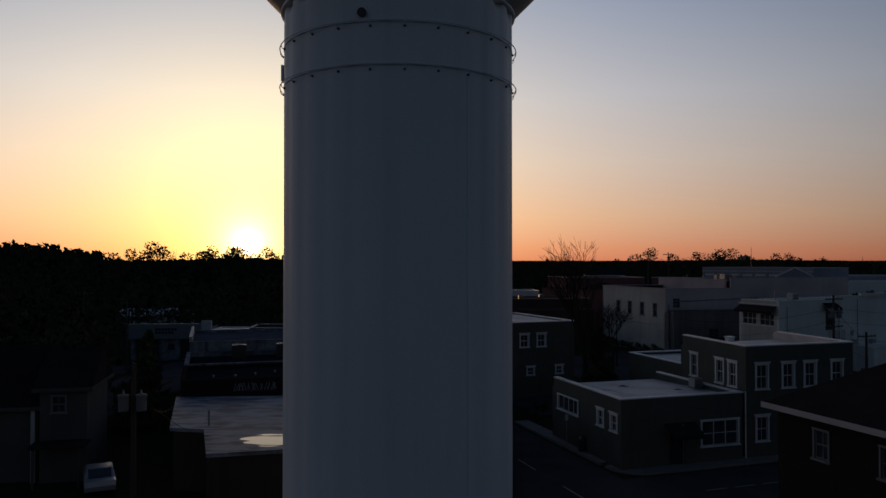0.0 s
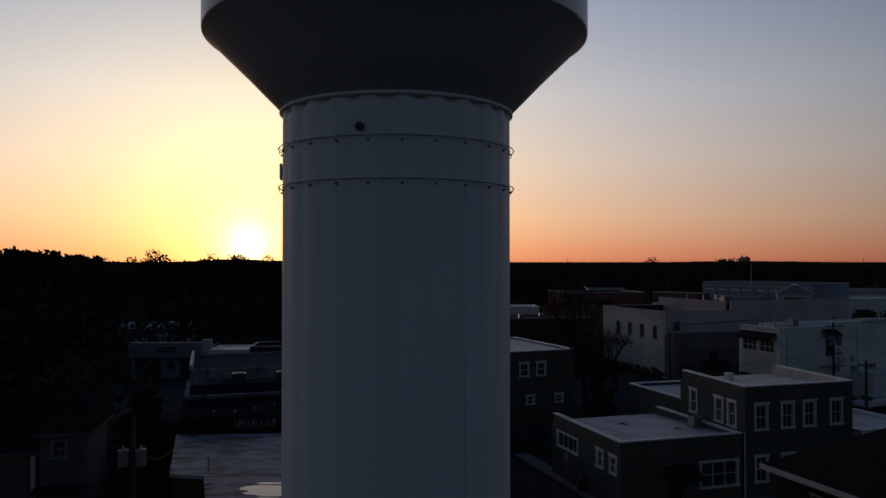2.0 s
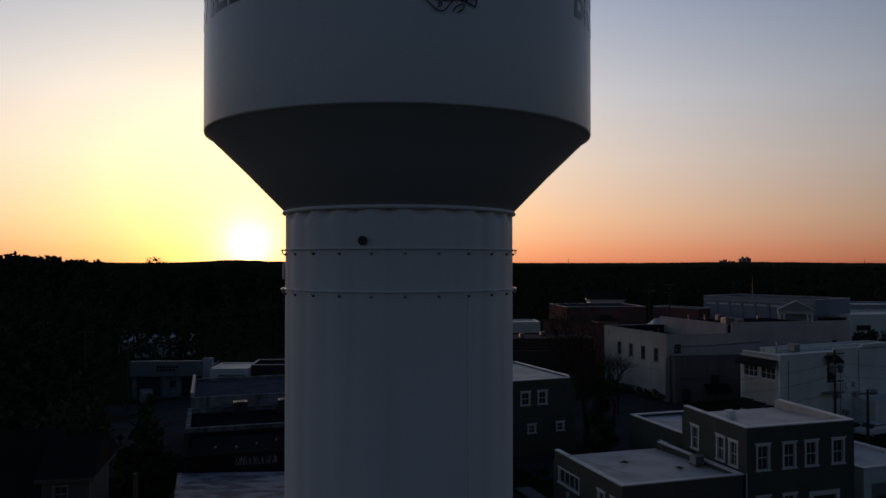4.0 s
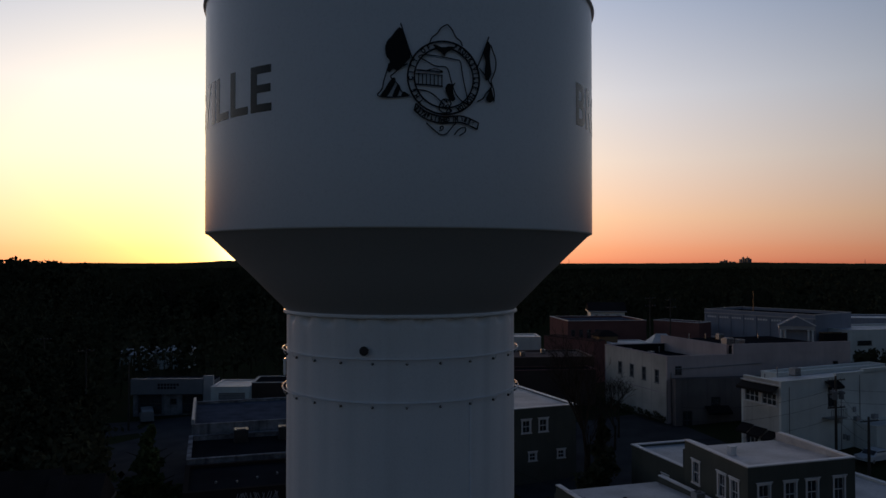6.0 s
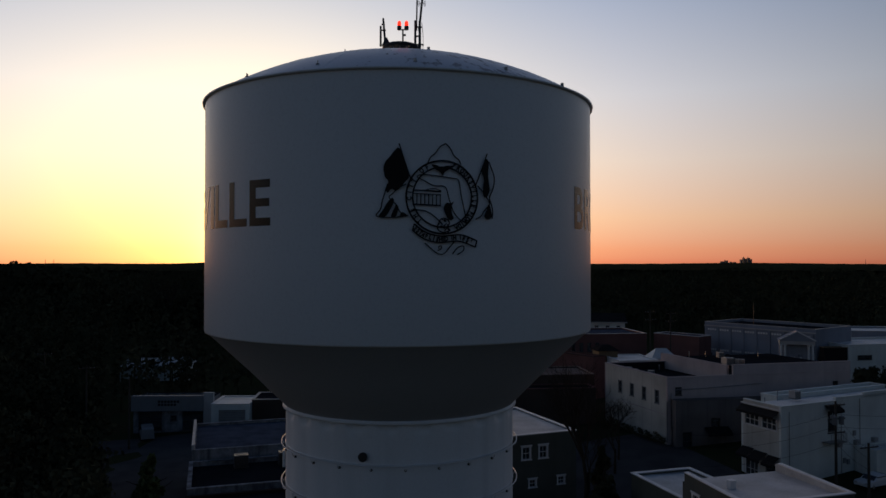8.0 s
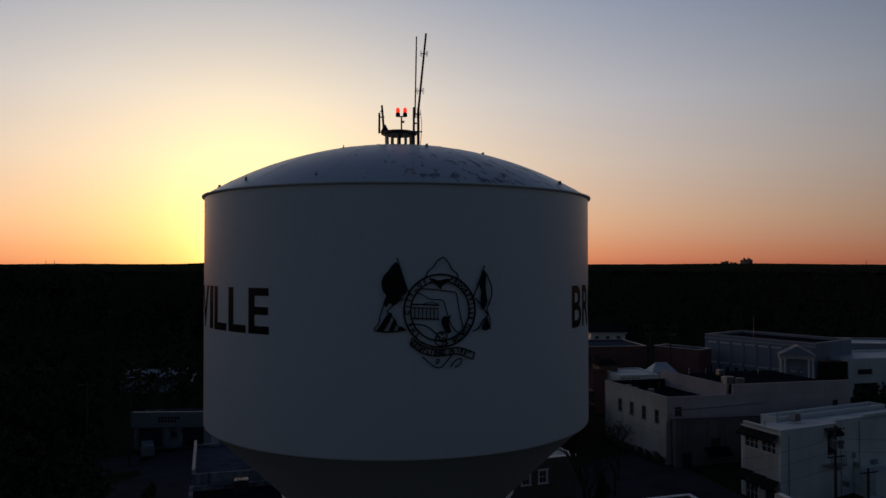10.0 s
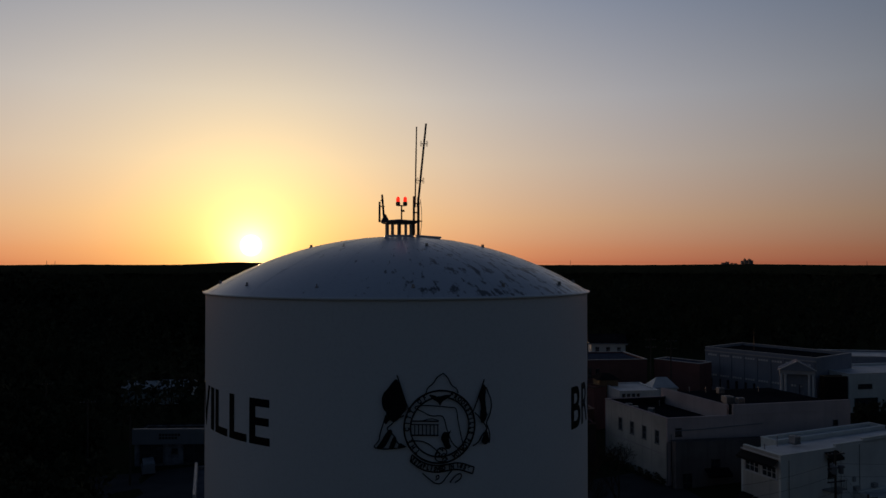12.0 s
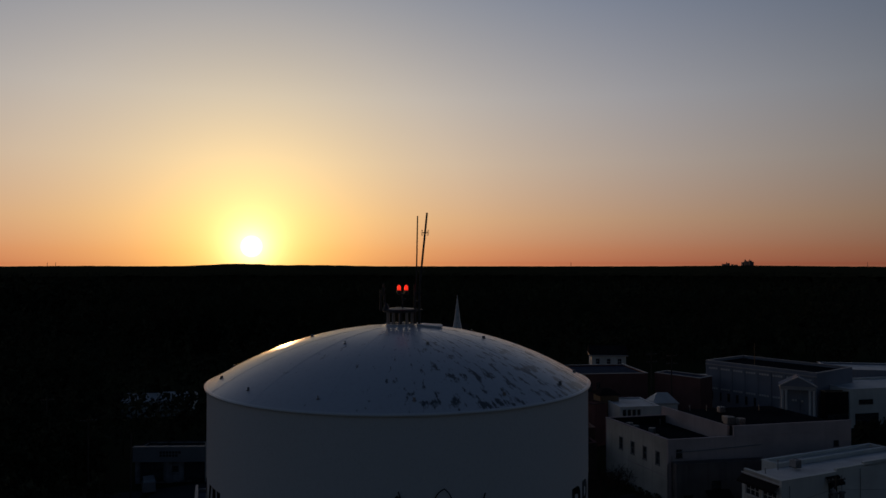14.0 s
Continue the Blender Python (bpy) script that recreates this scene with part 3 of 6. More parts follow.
part("conduit", path_tube(bmesh.new(), [((R_COL + 0.012) * math.sin(a), -(R_COL + 0.012) * math.cos(a), z) for z in (0.3, 6, 12, 19.4)], 0.022, 6), "tower", tower, "thin painted conduit", smooth=True)

# roof vent, hatch, beacons and aerials on the crown
vent = part("roof_vent", lathe([(0.0, 0.40), (0.50, 0.40), (0.56, 0.43), (0.56, 0.47), (0.50, 0.50), (0.0, 0.55)], 32), "darksteel", tower, "dark round vent cap on a ring of posts", m=Matrix.Translation((0, 0, Z_CROWN)))
part("curb", lathe([(0.46, -0.15), (0.46, 0.05), (0.40, 0.05), (0.40, -0.15)], 32), "dome", vent)
for k in range(12):
    a = 2 * math.pi * k / 12
    part("post", boxes((-0.02, -0.02, 0.0, 0.02, 0.02, 0.42)), "steel", vent, m=Matrix.Rotation(a, 4, "Z") @ Matrix.Translation((0, -0.41, 0)))
part("stack", tube(bmesh.new(), (0, 0, -0.1), (0, 0, 0.41), 0.06, 0.06, 16), "darksteel", vent)
part("roof_hatch", boxes((0.0, -0.35, -0.12, 0.72, 0.35, 0.015), (-0.03, -0.39, 0.015, 0.76, 0.39, 0.045), bevel=0.008), "tower", tower, "low square roof hatch", m=Matrix.Translation((0.55, -0.05, Z_CROWN + 0.0)) @ Matrix.Rotation(radians(4), 4, "Y"))


def mount(name, label, x, y, z0, z1, r, lean=(0, 0)):
    return part(name, tube(bmesh.new(), (x, y, z0), (x + lean[0], y + lean[1], z1), r, r * 0.85, 8), "darksteel", tower, label, m=Matrix.Translation((0, 0, Z_CROWN)))


mount("aerial", "stubby pipe aerial", -0.60, -0.1, 0.45, 1.08, 0.035)
mount("aerial", "stubby pipe aerial", -0.45, -0.15, 0.45, 1.30, 0.036, (-0.07, 0))
mount("aerial", "stubby pipe aerial", 0.46, -0.1, 0.05, 1.25, 0.04)
mount("aerial_mast", "pipe mast clamped beside the vent", 0.60, -0.2, -0.1, 1.20, 0.045)
ant = mount("whip_aerial", "thin whip aerial", 0.50, -0.2, 0.9, 3.36, 0.024, (0.05, -0.15))
ant = mount("whip_aerial", "leaning dipole aerial", 0.58, -0.2, 0.9, 3.46, 0.036, (0.26, -0.15))
for f in (0.32, 0.76):
    c = Vector((0.58 + 0.26 * f, -0.2 - 0.15 * f, 0.9 + 2.56 * f))
    bm = bmesh.new()
    tube(bm, c - Vector((0.09, 0, 0)), c + Vector((0.09, 0, 0)), 0.012, sides=6)
    for sx in (-0.09, 0.09):
        path_tube(bm, [c + Vector((sx + 0.022 * math.cos(2 * math.pi * j / 10), 0, 0.09 * math.sin(2 * math.pi * j / 10))) for j in range(10)], 0.007, 5, True)
    part("dipole", bm, "darksteel", ant, "folded dipole loop")
for z, w in ((1.0, 0.14), (0.72, 0.12), (0.46, 0.2)):
    part("clamp", boxes((0.44, -0.22, z, 0.44 + w + 0.08, -0.16, z + 0.035)), "darksteel", tower, m=Matrix.Translation((0, 0, Z_CROWN)))
part("clamp", boxes((-0.62, -0.17, 0.92, -0.44, -0.12, 0.95), (-0.57, -0.17, 1.10, -0.47, -0.12, 1.13)), "darksteel", tower, m=Matrix.Translation((0, 0, Z_CROWN)))
part("junction_box", lathe([(0.0, 0.70), (0.03, 0.68), (0.12, 0.50), (0.14, 0.45), (0, 0.45)], 12), "darksteel", tower, m=Matrix.Translation((-0.42, -0.2, Z_CROWN)))
part("cable", path_tube(bmesh.new(), [(0.66 + 0.045 * math.sin(math.pi * k / 10), -0.2, 1.15 - 1.1 * k / 10) for k in range(11)], 0.009, 5), "black", tower, m=Matrix.Translation((0, 0, Z_CROWN)))
bm = tube(bmesh.new(), (0.08, -0.1, 0.5), (0.08, -0.1, 0.98), 0.024)
for sx in (-1, 1):
    tube(bm, (0.08, -0.1, 0.96), (0.08 + sx * 0.10, -0.1, 0.96), 0.018)
tube(bm, (0.08, -0.1, 0.80), (0.17, -0.1, 0.80), 0.035)
stand = part("beacon_stand", bm, "darksteel", tower, "forked pole for two warning lamps", m=Matrix.Translation((0, 0, Z_CROWN)))
for sx in (-1, 1):
    m = Matrix.Translation((0.08 + sx * 0.11, -0.1, 0.96))
    lampb = part("beacon", lathe([(0.0, -0.02), (0.065, 0.0), (0.07, 0.06), (0.06, 0.12), (0.0, 0.12)], 16), "darksteel", stand, "twin obstruction lamp housing", m=m)
    part("lens", lathe([(0.055, 0.12), (0.06, 0.18), (0.05, 0.25), (0.0, 0.29)], 16), "red", lampb, "glowing red glass lens", smooth=True)

# the town's name in black letters on the tank, once on each side of the emblem
S_SEAL = R_TANK * math.asin((-0.18 - TX) / R_TANK)
Z_SEAL = 27.48
LETTER_Z, STEP = 27.42, 0.73
WORD = "BROOKSVILLE"
WIDE = {"I": 0.29, "L": 0.77, "E": 0.72, "K": 0.85, "B": 0.72, "R": 0.80, "O": 0.95, "S": 0.80, "V": 1.05}


def word_width(word):
    return sum(WIDE[c] + 0.11 for c in word)


for start in (R_TANK * radians(-30.0) - word_width(WORD) + 0.11, R_TANK * radians(56.8)):
    sign = new("town_name_lettering")
    sign.matrix_basis = Matrix.Translation((TX, TY, 0))
    tagged(sign, "black block capitals painted on the white tank wall", "lettering", "town name")
    at = start
    for c in WORD:
        bm = text_mesh(c, 1.0, 1.0, 0.018)
        xs, ys = [v.co.x for v in bm.verts], [v.co.y for v in bm.verts]
        for v in bm.verts:
            v.co.x = (v.co.x - min(xs)) / (max(xs) - min(xs)) * WIDE[c] - WIDE[c] / 2
            v.co.y = (v.co.y - min(ys)) / (max(ys) - min(ys)) * 1.13 - 0.565
        part("letter", wrap_plate(bm, at + WIDE[c] / 2, LETTER_Z, 0.003, 0.004), "signblack", sign)
        at += WIDE[c] + 0.11

# the cut-out metal emblem that stands off the wall
EMBLEM = {}
EMBLEM["crest"] = [(-0.35, 0.77), (-0.30, 0.93), (-0.17, 1.01), (-0.08, 1.17), (0.07, 1.25), (0.07, 1.25), (0.07, 1.25), (0.18, 1.15), (0.27, 0.95), (0.39, 0.89), (0.43, 0.77)]
EMBLEM["point_left"] = [(-0.85, 0.29), (-1.03, 0.21), (-1.15, 0.07), (-1.27, -0.01), (-1.07, -0.17), (-1.01, -0.33), (-0.90, -0.43), (-0.80, -0.43)]
EMBLEM["point_right"] = [(0.85, 0.29), (0.98, 0.16), (1.11, -0.01), (1.19, -0.14), (1.03, -0.27), (0.95, -0.43), (0.80, -0.50)]
EMBLEM["foot"] = [(-0.42, -1.06), (-0.26, -1.21), (-0.10, -1.33), (0.04, -1.32), (0.16, -1.16), (0.27, -1.04)]
EMBLEM["scroll"] = [(-0.12, -1.24), (-0.03, -1.20), (-0.03, -1.12), (-0.10, -1.14), (-0.09, -1.20)]
EMBLEM["tail"] = [(0.23, -1.32), (0.35, -1.16), (0.51, -1.11), (0.51, -1.24), (0.35, -1.33)]
EMBLEM["cloth_left"] = [(-1.01, 1.17), (-0.90, 0.85), (-0.76, 0.46), (-0.87, 0.35), (-0.98, 0.20), (-1.08, 0.13), (-1.19, 0.20), (-1.27, 0.07), (-1.32, 0.17), (-1.24, 0.35), (-1.34, 0.46), (-1.37, 0.67), (-1.32, 0.82), (-1.21, 0.93), (-1.14, 1.04)]
EMBLEM["cloth_edge"] = [(-1.27, 0.30), (-1.33, 0.09), (-1.40, -0.12), (-1.42, -0.30), (-1.57, -0.44), (-1.40, -0.48), (-1.11, -0.48), (-0.82, -0.44)]
EMBLEM["stripe"] = [(-1.27, -0.12), (-1.16, -0.01), (-1.11, -0.09), (-1.21, -0.30), (-1.32, -0.48), (-1.50, -0.47), (-1.37, -0.30)]
EMBLEM["stripe_b"] = [(-1.07, -0.16), (-1.01, -0.25), (-1.08, -0.48), (-1.21, -0.48), (-1.15, -0.33)]
EMBLEM["stripe_c"] = [(-0.95, -0.33), (-0.80, -0.43), (-1.01, -0.47)]
EMBLEM["cloth_right"] = [(1.08, 0.97), (1.15, 0.85), (1.12, 0.61), (1.14, 0.40), (1.17, 0.20), (1.11, 0.04), (1.01, 0.01), (0.99, 0.22), (1.02, 0.46), (0.95, 0.64), (1.01, 0.80)]
EMBLEM["wave_right"] = [(1.15, 0.87), (1.20, 0.74), (1.29, 0.54), (1.29, 0.35), (1.23, 0.17), (1.14, 0.01), (1.21, -0.12), (1.25, -0.30), (1.23, -0.47)]
EMBLEM["cloth_low"] = [(1.14, -0.10), (1.20, -0.25), (1.23, -0.44), (1.12, -0.51), (1.01, -0.43), (1.08, -0.30)]
EMBLEM["state"] = [(-0.63, 0.46), (-0.43, 0.38), (-0.22, 0.25), (0.04, 0.27), (0.10, 0.17), (0.14, -0.01), (0.20, -0.20), (0.27, -0.38), (0.43, -0.54), (0.59, -0.60), (0.51, -0.27), (0.43, 0.09), (0.39, 0.43), (0.27, 0.44), (0.07, 0.47), (-0.26, 0.51), (-0.52, 0.52)]
EMBLEM["shore"] = [(-0.70, -0.30), (-0.43, -0.31), (-0.27, -0.39), (-0.17, -0.47), (0.00, -0.63)]
EMBLEM["bird"] = [(-0.29, 0.77), (-0.12, 0.74), (-0.04, 0.67), (0.07, 0.74), (0.27, 0.74), (0.14, 0.64), (0.04, 0.59), (0.00, 0.48), (-0.07, 0.59), (-0.17, 0.64)]
EMBLEM["figure"] = [(0.01, -0.27), (0.07, -0.12), (0.20, -0.14), (0.27, -0.08), (0.20, -0.22), (0.22, -0.40), (0.27, -0.48), (0.20, -0.54), (0.12, -0.51), (0.07, -0.40)]
EMBLEM["bush"] = [(-0.14, -0.72), (-0.09, -0.56), (-0.01, -0.48), (0.12, -0.51), (0.17, -0.61), (0.09, -0.69), (0.20, -0.77), (0.04, -0.82), (-0.07, -0.80)]
seal = new("town_emblem")
seal.matrix_basis = Matrix.Translation((TX, TY, 0))
tagged(seal, "round black metal town emblem with flags, standing off the tank", "emblem")


def emblem(name, bm, label=""):
    return part(name, wrap_plate(bm, S_SEAL, Z_SEAL, 0.05, 0.012), "black", seal, label)


emblem("outer_ring", stroke(ring_points(0.85), 0.040, True), "outer ring of the emblem")
emblem("inner_ring", stroke(ring_points(0.70), 0.036, True))
for key in ("crest", "point_left", "point_right", "foot", "scroll", "tail", "cloth_edge", "wave_right", "shore"):
    emblem("outline", stroke(EMBLEM[key], 0.026))
emblem("map_outline", stroke(EMBLEM["state"], 0.023, True))
for key in ("cloth_left", "stripe", "stripe_b", "stripe_c", "cloth_right", "cloth_low"):
    emblem("flag", plate(EMBLEM[key]), "black cut-out flag cloth")
for key in ("bird", "figure"):
    emblem("cut_out", plate(EMBLEM[key]))
emblem("bush_outline", stroke(EMBLEM["bush"], 0.026, True))
for x, y, k in ((-0.06, -0.62, 1), (0.02, -0.56, -1), (0.08, -0.64, 1), (0.0, -0.72, -1), (0.10, -0.74, 1)):
    emblem("bush_curl", stroke([(x - 0.06, y - 0.05 * k), (x, y + 0.04), (x + 0.05, y - 0.03), (x + 0.02, y - 0.08 * k)], 0.022))
emblem("flagpole", stroke([(-1.01, 1.23), (-0.86, 0.75), (-0.72, 0.36)], 0.028))
emblem("flagpole", stroke([(1.10, 1.06), (0.95, 0.65), (0.80, 0.30)], 0.028))
for y, w in ((0.15, 0.03), (0.07, 0.02), (-0.18, 0.03)):
    emblem("temple_beam", stroke([(-0.70, y + 0.01), (-0.38, y), (-0.04, y - 0.02)], w))
for k in range(7):
    emblem("temple_column", stroke([(-0.60 + 0.09 * k, 0.07), (-0.60 + 0.09 * k, -0.06), (-0.60 + 0.09 * k, -0.19)], 0.022))
emblem("temple_gable", stroke([(-0.40, 0.16), (-0.22, 0.21), (-0.04, 0.15)], 0.018))


def arc_text(word, r, mid, span, size):
    """Letters set round the emblem's ring, reading along it."""
    for k, c in enumerate(word):
        if c == " ":
            continue
        a = mid + span * ((k + 0.5) / len(word) - 0.5)
        bm = text_mesh(c, size, 0.75, 0.007)
        down = span < 0
        bmesh.ops.rotate(bm, verts=bm.verts[:], cent=(0, 0, 0), matrix=Matrix.Rotation(radians(-a + (180 if down else 0)), 3, "Z"))
        bmesh.ops.translate(bm, verts=bm.verts[:], vec=(r * math.sin(radians(a)), r * math.cos(radians(a)), 0))
        emblem("ring_letter", bm)


arc_text("THE CITY OF", 0.775, -82, 118, 0.155)
arc_text("BROOKSVILLE", 0.775, 62, 92, 0.155)
arc_text("FLORIDA", 0.775, 136, 44, 0.155)
ribbon = [(-0.68, -0.70), (-0.44, -0.90), (-0.10, -0.99), (0.17, -0.96), (0.44, -0.93), (0.81, -1.08)]
emblem("ribbon_edge", stroke([(x + 0.02, y + 0.075) for x, y in ribbon], 0.032))
emblem("ribbon_edge", stroke([(x - 0.02, y - 0.075) for x, y in ribbon], 0.032))
for (x, y) in (ribbon[0], ribbon[-1]):
    emblem("ribbon_end", stroke([(x + 0.02, y + 0.08), (x, y), (x - 0.02, y - 0.08)], 0.03))
for k, c in enumerate("ESTABLISHED IN 1856"):
    if c == " ":
        continue
    t = (k + 0.7) / 20 * (len(ribbon) - 1)
    i, f = int(t), t - int(t)
    (x0, y0), (x1, y1) = ribbon[i], ribbon[i + 1]
    bm = text_mesh(c, 0.15, 0.7, 0.008)
    bmesh.ops.rotate(bm, verts=bm.verts[:], cent=(0, 0, 0), matrix=Matrix.Rotation(math.atan2(y1 - y0, x1 - x0), 3, "Z"))
    bmesh.ops.translate(bm, verts=bm.verts[:], vec=(x0 + (x1 - x0) * f, y0 + (y1 - y0) * f, 0))
    emblem("ribbon_letter", bm)
for x, y in ((-0.8, 0.3), (0.8, 0.2), (0.0, 0.86), (0.0, -0.86), (-1.2, 0.4), (1.2, 0.2)):
    p = on_tank(S_SEAL + x, Z_SEAL + y, 0)
    part("standoff", tube(bmesh.new(), p, on_tank(S_SEAL + x, Z_SEAL + y, 0.055), 0.012, sides=6), "steel", seal)


# ---- buildings ----
def wall_mesh(length, z0, z1, thick, holes, x_from=0.0):
    """A wall along x, its outer face at y = 0, with openings (x, z, w, h) cut through it."""
    xs = sorted({x_from, length, *[h[0] for h in holes], *[h[0] + h[2] for h in holes]})
    zs = sorted({z0, z1, *[h[1] for h in holes], *[h[1] + h[3] for h in holes]})
    bm = bmesh.new()
    grid = {}

    def vert(i, j, y):
        if (i, j, y) not in grid:
            grid[i, j, y] = bm.verts.new((xs[i], y, zs[j]))
        return grid[i, j, y]

    def solid(i, j):
        if not (0 <= i < len(xs) - 1 and 0 <= j < len(zs) - 1):
            return False
        cx, cz = (xs[i] + xs[i + 1]) / 2, (zs[j] + zs[j + 1]) / 2
        return not any(h[0] < cx < h[0] + h[2] and h[1] < cz < h[1] + h[3] for h in holes)

    for i in range(len(xs) - 1):
        for j in range(len(zs) - 1):
            if not solid(i, j):
                continue
            for y in (0.0, thick):
                bm.faces.new([vert(*c, y) for c in ((i, j), (i + 1, j), (i + 1, j + 1), (i, j + 1))])
            for di, dj, e in ((-1, 0, ((i, j), (i, j + 1))), (1, 0, ((i + 1, j), (i + 1, j + 1))), (0, -1, ((i, j), (i + 1, j))), (0, 1, ((i, j + 1), (i + 1, j + 1)))):
                if not solid(i + di, j + dj):
                    (a, b) = e
                    bm.faces.new((vert(*a, 0.0), vert(*b, 0.0), vert(*b, thick), vert(*a, thick)))
    return bm


WINDOWS = {}


def cached(key, make):
    if key not in WINDOWS:
        bm = make()
        me = bpy.data.meshes.new(key[0])
        bmesh.ops.recalc_face_normals(bm, faces=bm.faces[:])
        bm.to_mesh(me)
        bm.free()
        WINDOWS[key] = me
    return WINDOWS[key]


def put_window(parent, m, w, h, style):
    """A window in its opening: casing, sash bars, pane, sill. m: the opening's lower left corner on the outer face."""
    if style == "door":
        d = link_mesh("door", cached(("door", w, h), lambda: boxes((0, 0.12, 0, w, 0.17, h), (0.15, 0.10, 0.2, w - 0.15, 0.13, h * 0.45), (0.15, 0.10, h * 0.55, w - 0.15, 0.13, h - 0.2))), "darksteel", parent, m=m)
        link_mesh("frame", cached(("dframe", w, h), lambda: boxes((-0.35, -0.06, 0, 0, 0.12, h + 0.35), (w, -0.06, 0, w + 0.35, 0.12, h + 0.35), (0, -0.06, h, w, 0.12, h + 0.35))), "white", d, "broad white door surround")
        return
    if style == "shutter":
        link_mesh("door", cached(("shutter", w, h), lambda: boxes(*[(0, 0.10, 0.02 + k * h / 12, w, 0.14, (k + 0.93) * h / 12) for k in range(12)])), "acunit", parent, m=m)
        return
    trim = {"cased": 0.15, "wide": 0.14, "plain": 0.05, "slit": 0.12, "grey": 0.08}[style]
    mat = "white" if style in ("cased", "wide", "slit") else "signgrey" if style == "grey" else "darksteel"

    def casing():
        t = trim
        sp = [(-t, -0.05, 0, 0, 0.10, h), (w, -0.05, 0, w + t, 0.10, h), (-t - 0.03, -0.07, h, w + t + 0.03, 0.10, h + t)]
        if style == "cased":
            sp.append((-t - 0.10, -0.12, h + t, w + t + 0.10, 0.08, h + t + 0.07))
        return boxes(*sp)

    def bars():
        if style == "wide":
            n, f = 3, 0.05
            sp = [(w * k / n - 0.03, 0.06, 0, w * k / n + 0.03, 0.12, h) for k in range(1, n)] + [(0, 0.06, h * 0.48, w, 0.12, h * 0.48 + 0.05)]
        elif style == "slit":
            f, sp = 0.04, [(w * k / 4 - 0.02, 0.06, 0, w * k / 4 + 0.02, 0.12, h) for k in (1, 2, 3)]
        else:
            f, sp = 0.05, [(0, 0.06, h * 0.5 - 0.03, w, 0.12, h * 0.5 + 0.03), (w / 2 - 0.015, 0.08, 0, w / 2 + 0.015, 0.11, h)]
        return boxes((0, 0.05, 0, f, 0.13, h), (w - f, 0.05, 0, w, 0.13, h), (f, 0.05, 0, w - f, 0.13, f), (f, 0.05, h - f, w - f, 0.13, h), *sp)

    win = link_mesh("window", cached(("casing", w, h, style), casing), mat, parent, m=m)
    link_mesh("sash", cached(("sash", w, h, style), bars), mat, win)
    pane = link_mesh("pane", cached(("pane", w, h, style), lambda: boxes((0.01, 0.088, 0.01, w - 0.01, 0.096, h - 0.01))), "glass", win)
    pane.visible_shadow = False
    link_mesh("sill", cached(("sill", w, h, style), lambda: boxes((-trim - 0.06, -0.12, -0.10, w + trim + 0.06, 0.10, 0.0))), mat, win)


def building(name, label, category, corner, deg, lu, lv, z1, wall="olive", roof="roofwhite", cap="white", z0=None, parapet=0.35, holes=None, thick=0.3, steps=(), group="", open_back=False, skew=0.0, side=None):
    """A flat-roofed block: corner is its near corner, lu along the street, lv back; skew turns its side walls, in degrees. holes: side -> (s, z, w, h, style), s from the corner, z over the base."""
    base = ground_z(corner[0], corner[1]) if z0 is None else z0
    b = thing(name, Matrix.Translation((corner[0], corner[1], base)) @ Matrix.Rotation(radians(deg), 4, "Z"), label, category, group)
    h = z1 - base
    holes = holes or {}
    lean, slip, full = Matrix.Rotation(radians(skew), 4, "Z"), math.tan(radians(skew)), lv / math.cos(radians(skew))
    sides = {
        "f": (Matrix.Identity(4), lu, 0.0),
        "l": (lean @ Matrix.Translation((0, full, 0)) @ Matrix.Rotation(radians(-90), 4, "Z"), full - thick, thick),
        "r": (Matrix.Translation((lu, 0, 0)) @ lean @ Matrix.Rotation(radians(90), 4, "Z"), full - thick, thick),
        "b": (Matrix.Translation((lu - slip * lv, lv, 0)) @ Matrix.Rotation(radians(180), 4, "Z"), lu, 0.0),
    }

    def slanted(bm):
        for v in bm.verts:
            v.co.x -= slip * v.co.y
        return bm

    for s, (m, length, x0) in sides.items():
        hs = []
        for (a, z, w, hh, style) in holes.get(s, ()):
            x = full - a - w if s == "l" else a
            hs.append((x, z, w, hh, style))
        part("wall", wall_mesh(length, -1.2, h - (parapet + 0.45 if open_back and s == "b" else 0), thick, hs, x0), (side or wall) if s == "l" else wall, b, m=m)
        for (x, z, w, hh, style) in hs:
            put_window(b, m @ Matrix.Translation((x, 0, z)), w, hh, style)
    deck = boxes((thick, thick, h - parapet - 0.2, lu - thick, lv - (0 if open_back else thick), h - parapet))
    if open_back:  # the deck falls to the rear, where the wall ends below it
        for v in deck.verts:
            if v.co.y > lv / 2:
                v.co.z -= 0.35
    part("roof", slanted(deck), roof, b)
    c = 0.06
    part("coping", slanted(boxes((-c, -c, h, lu + c, thick + c, h + 0.09), *(() if open_back else ((-c, lv - thick - c, h, lu + c, lv + c, h + 0.09),)), (-c, thick + c, h, thick + c, lv - thick - c, h + 0.09), (lu - thick - c, thick + c, h, lu + c, lv - thick - c, h + 0.09))), cap, b)
    for (u0, u1, up) in steps:
        part("parapet", boxes((u0, 0.0, h + 0.09, u1, thick, h + up), (u0 - 0.04, -c, h + up, u1 + 0.04, thick + c, h + up + 0.08)), wall, b)
    b["height"] = h
    return b


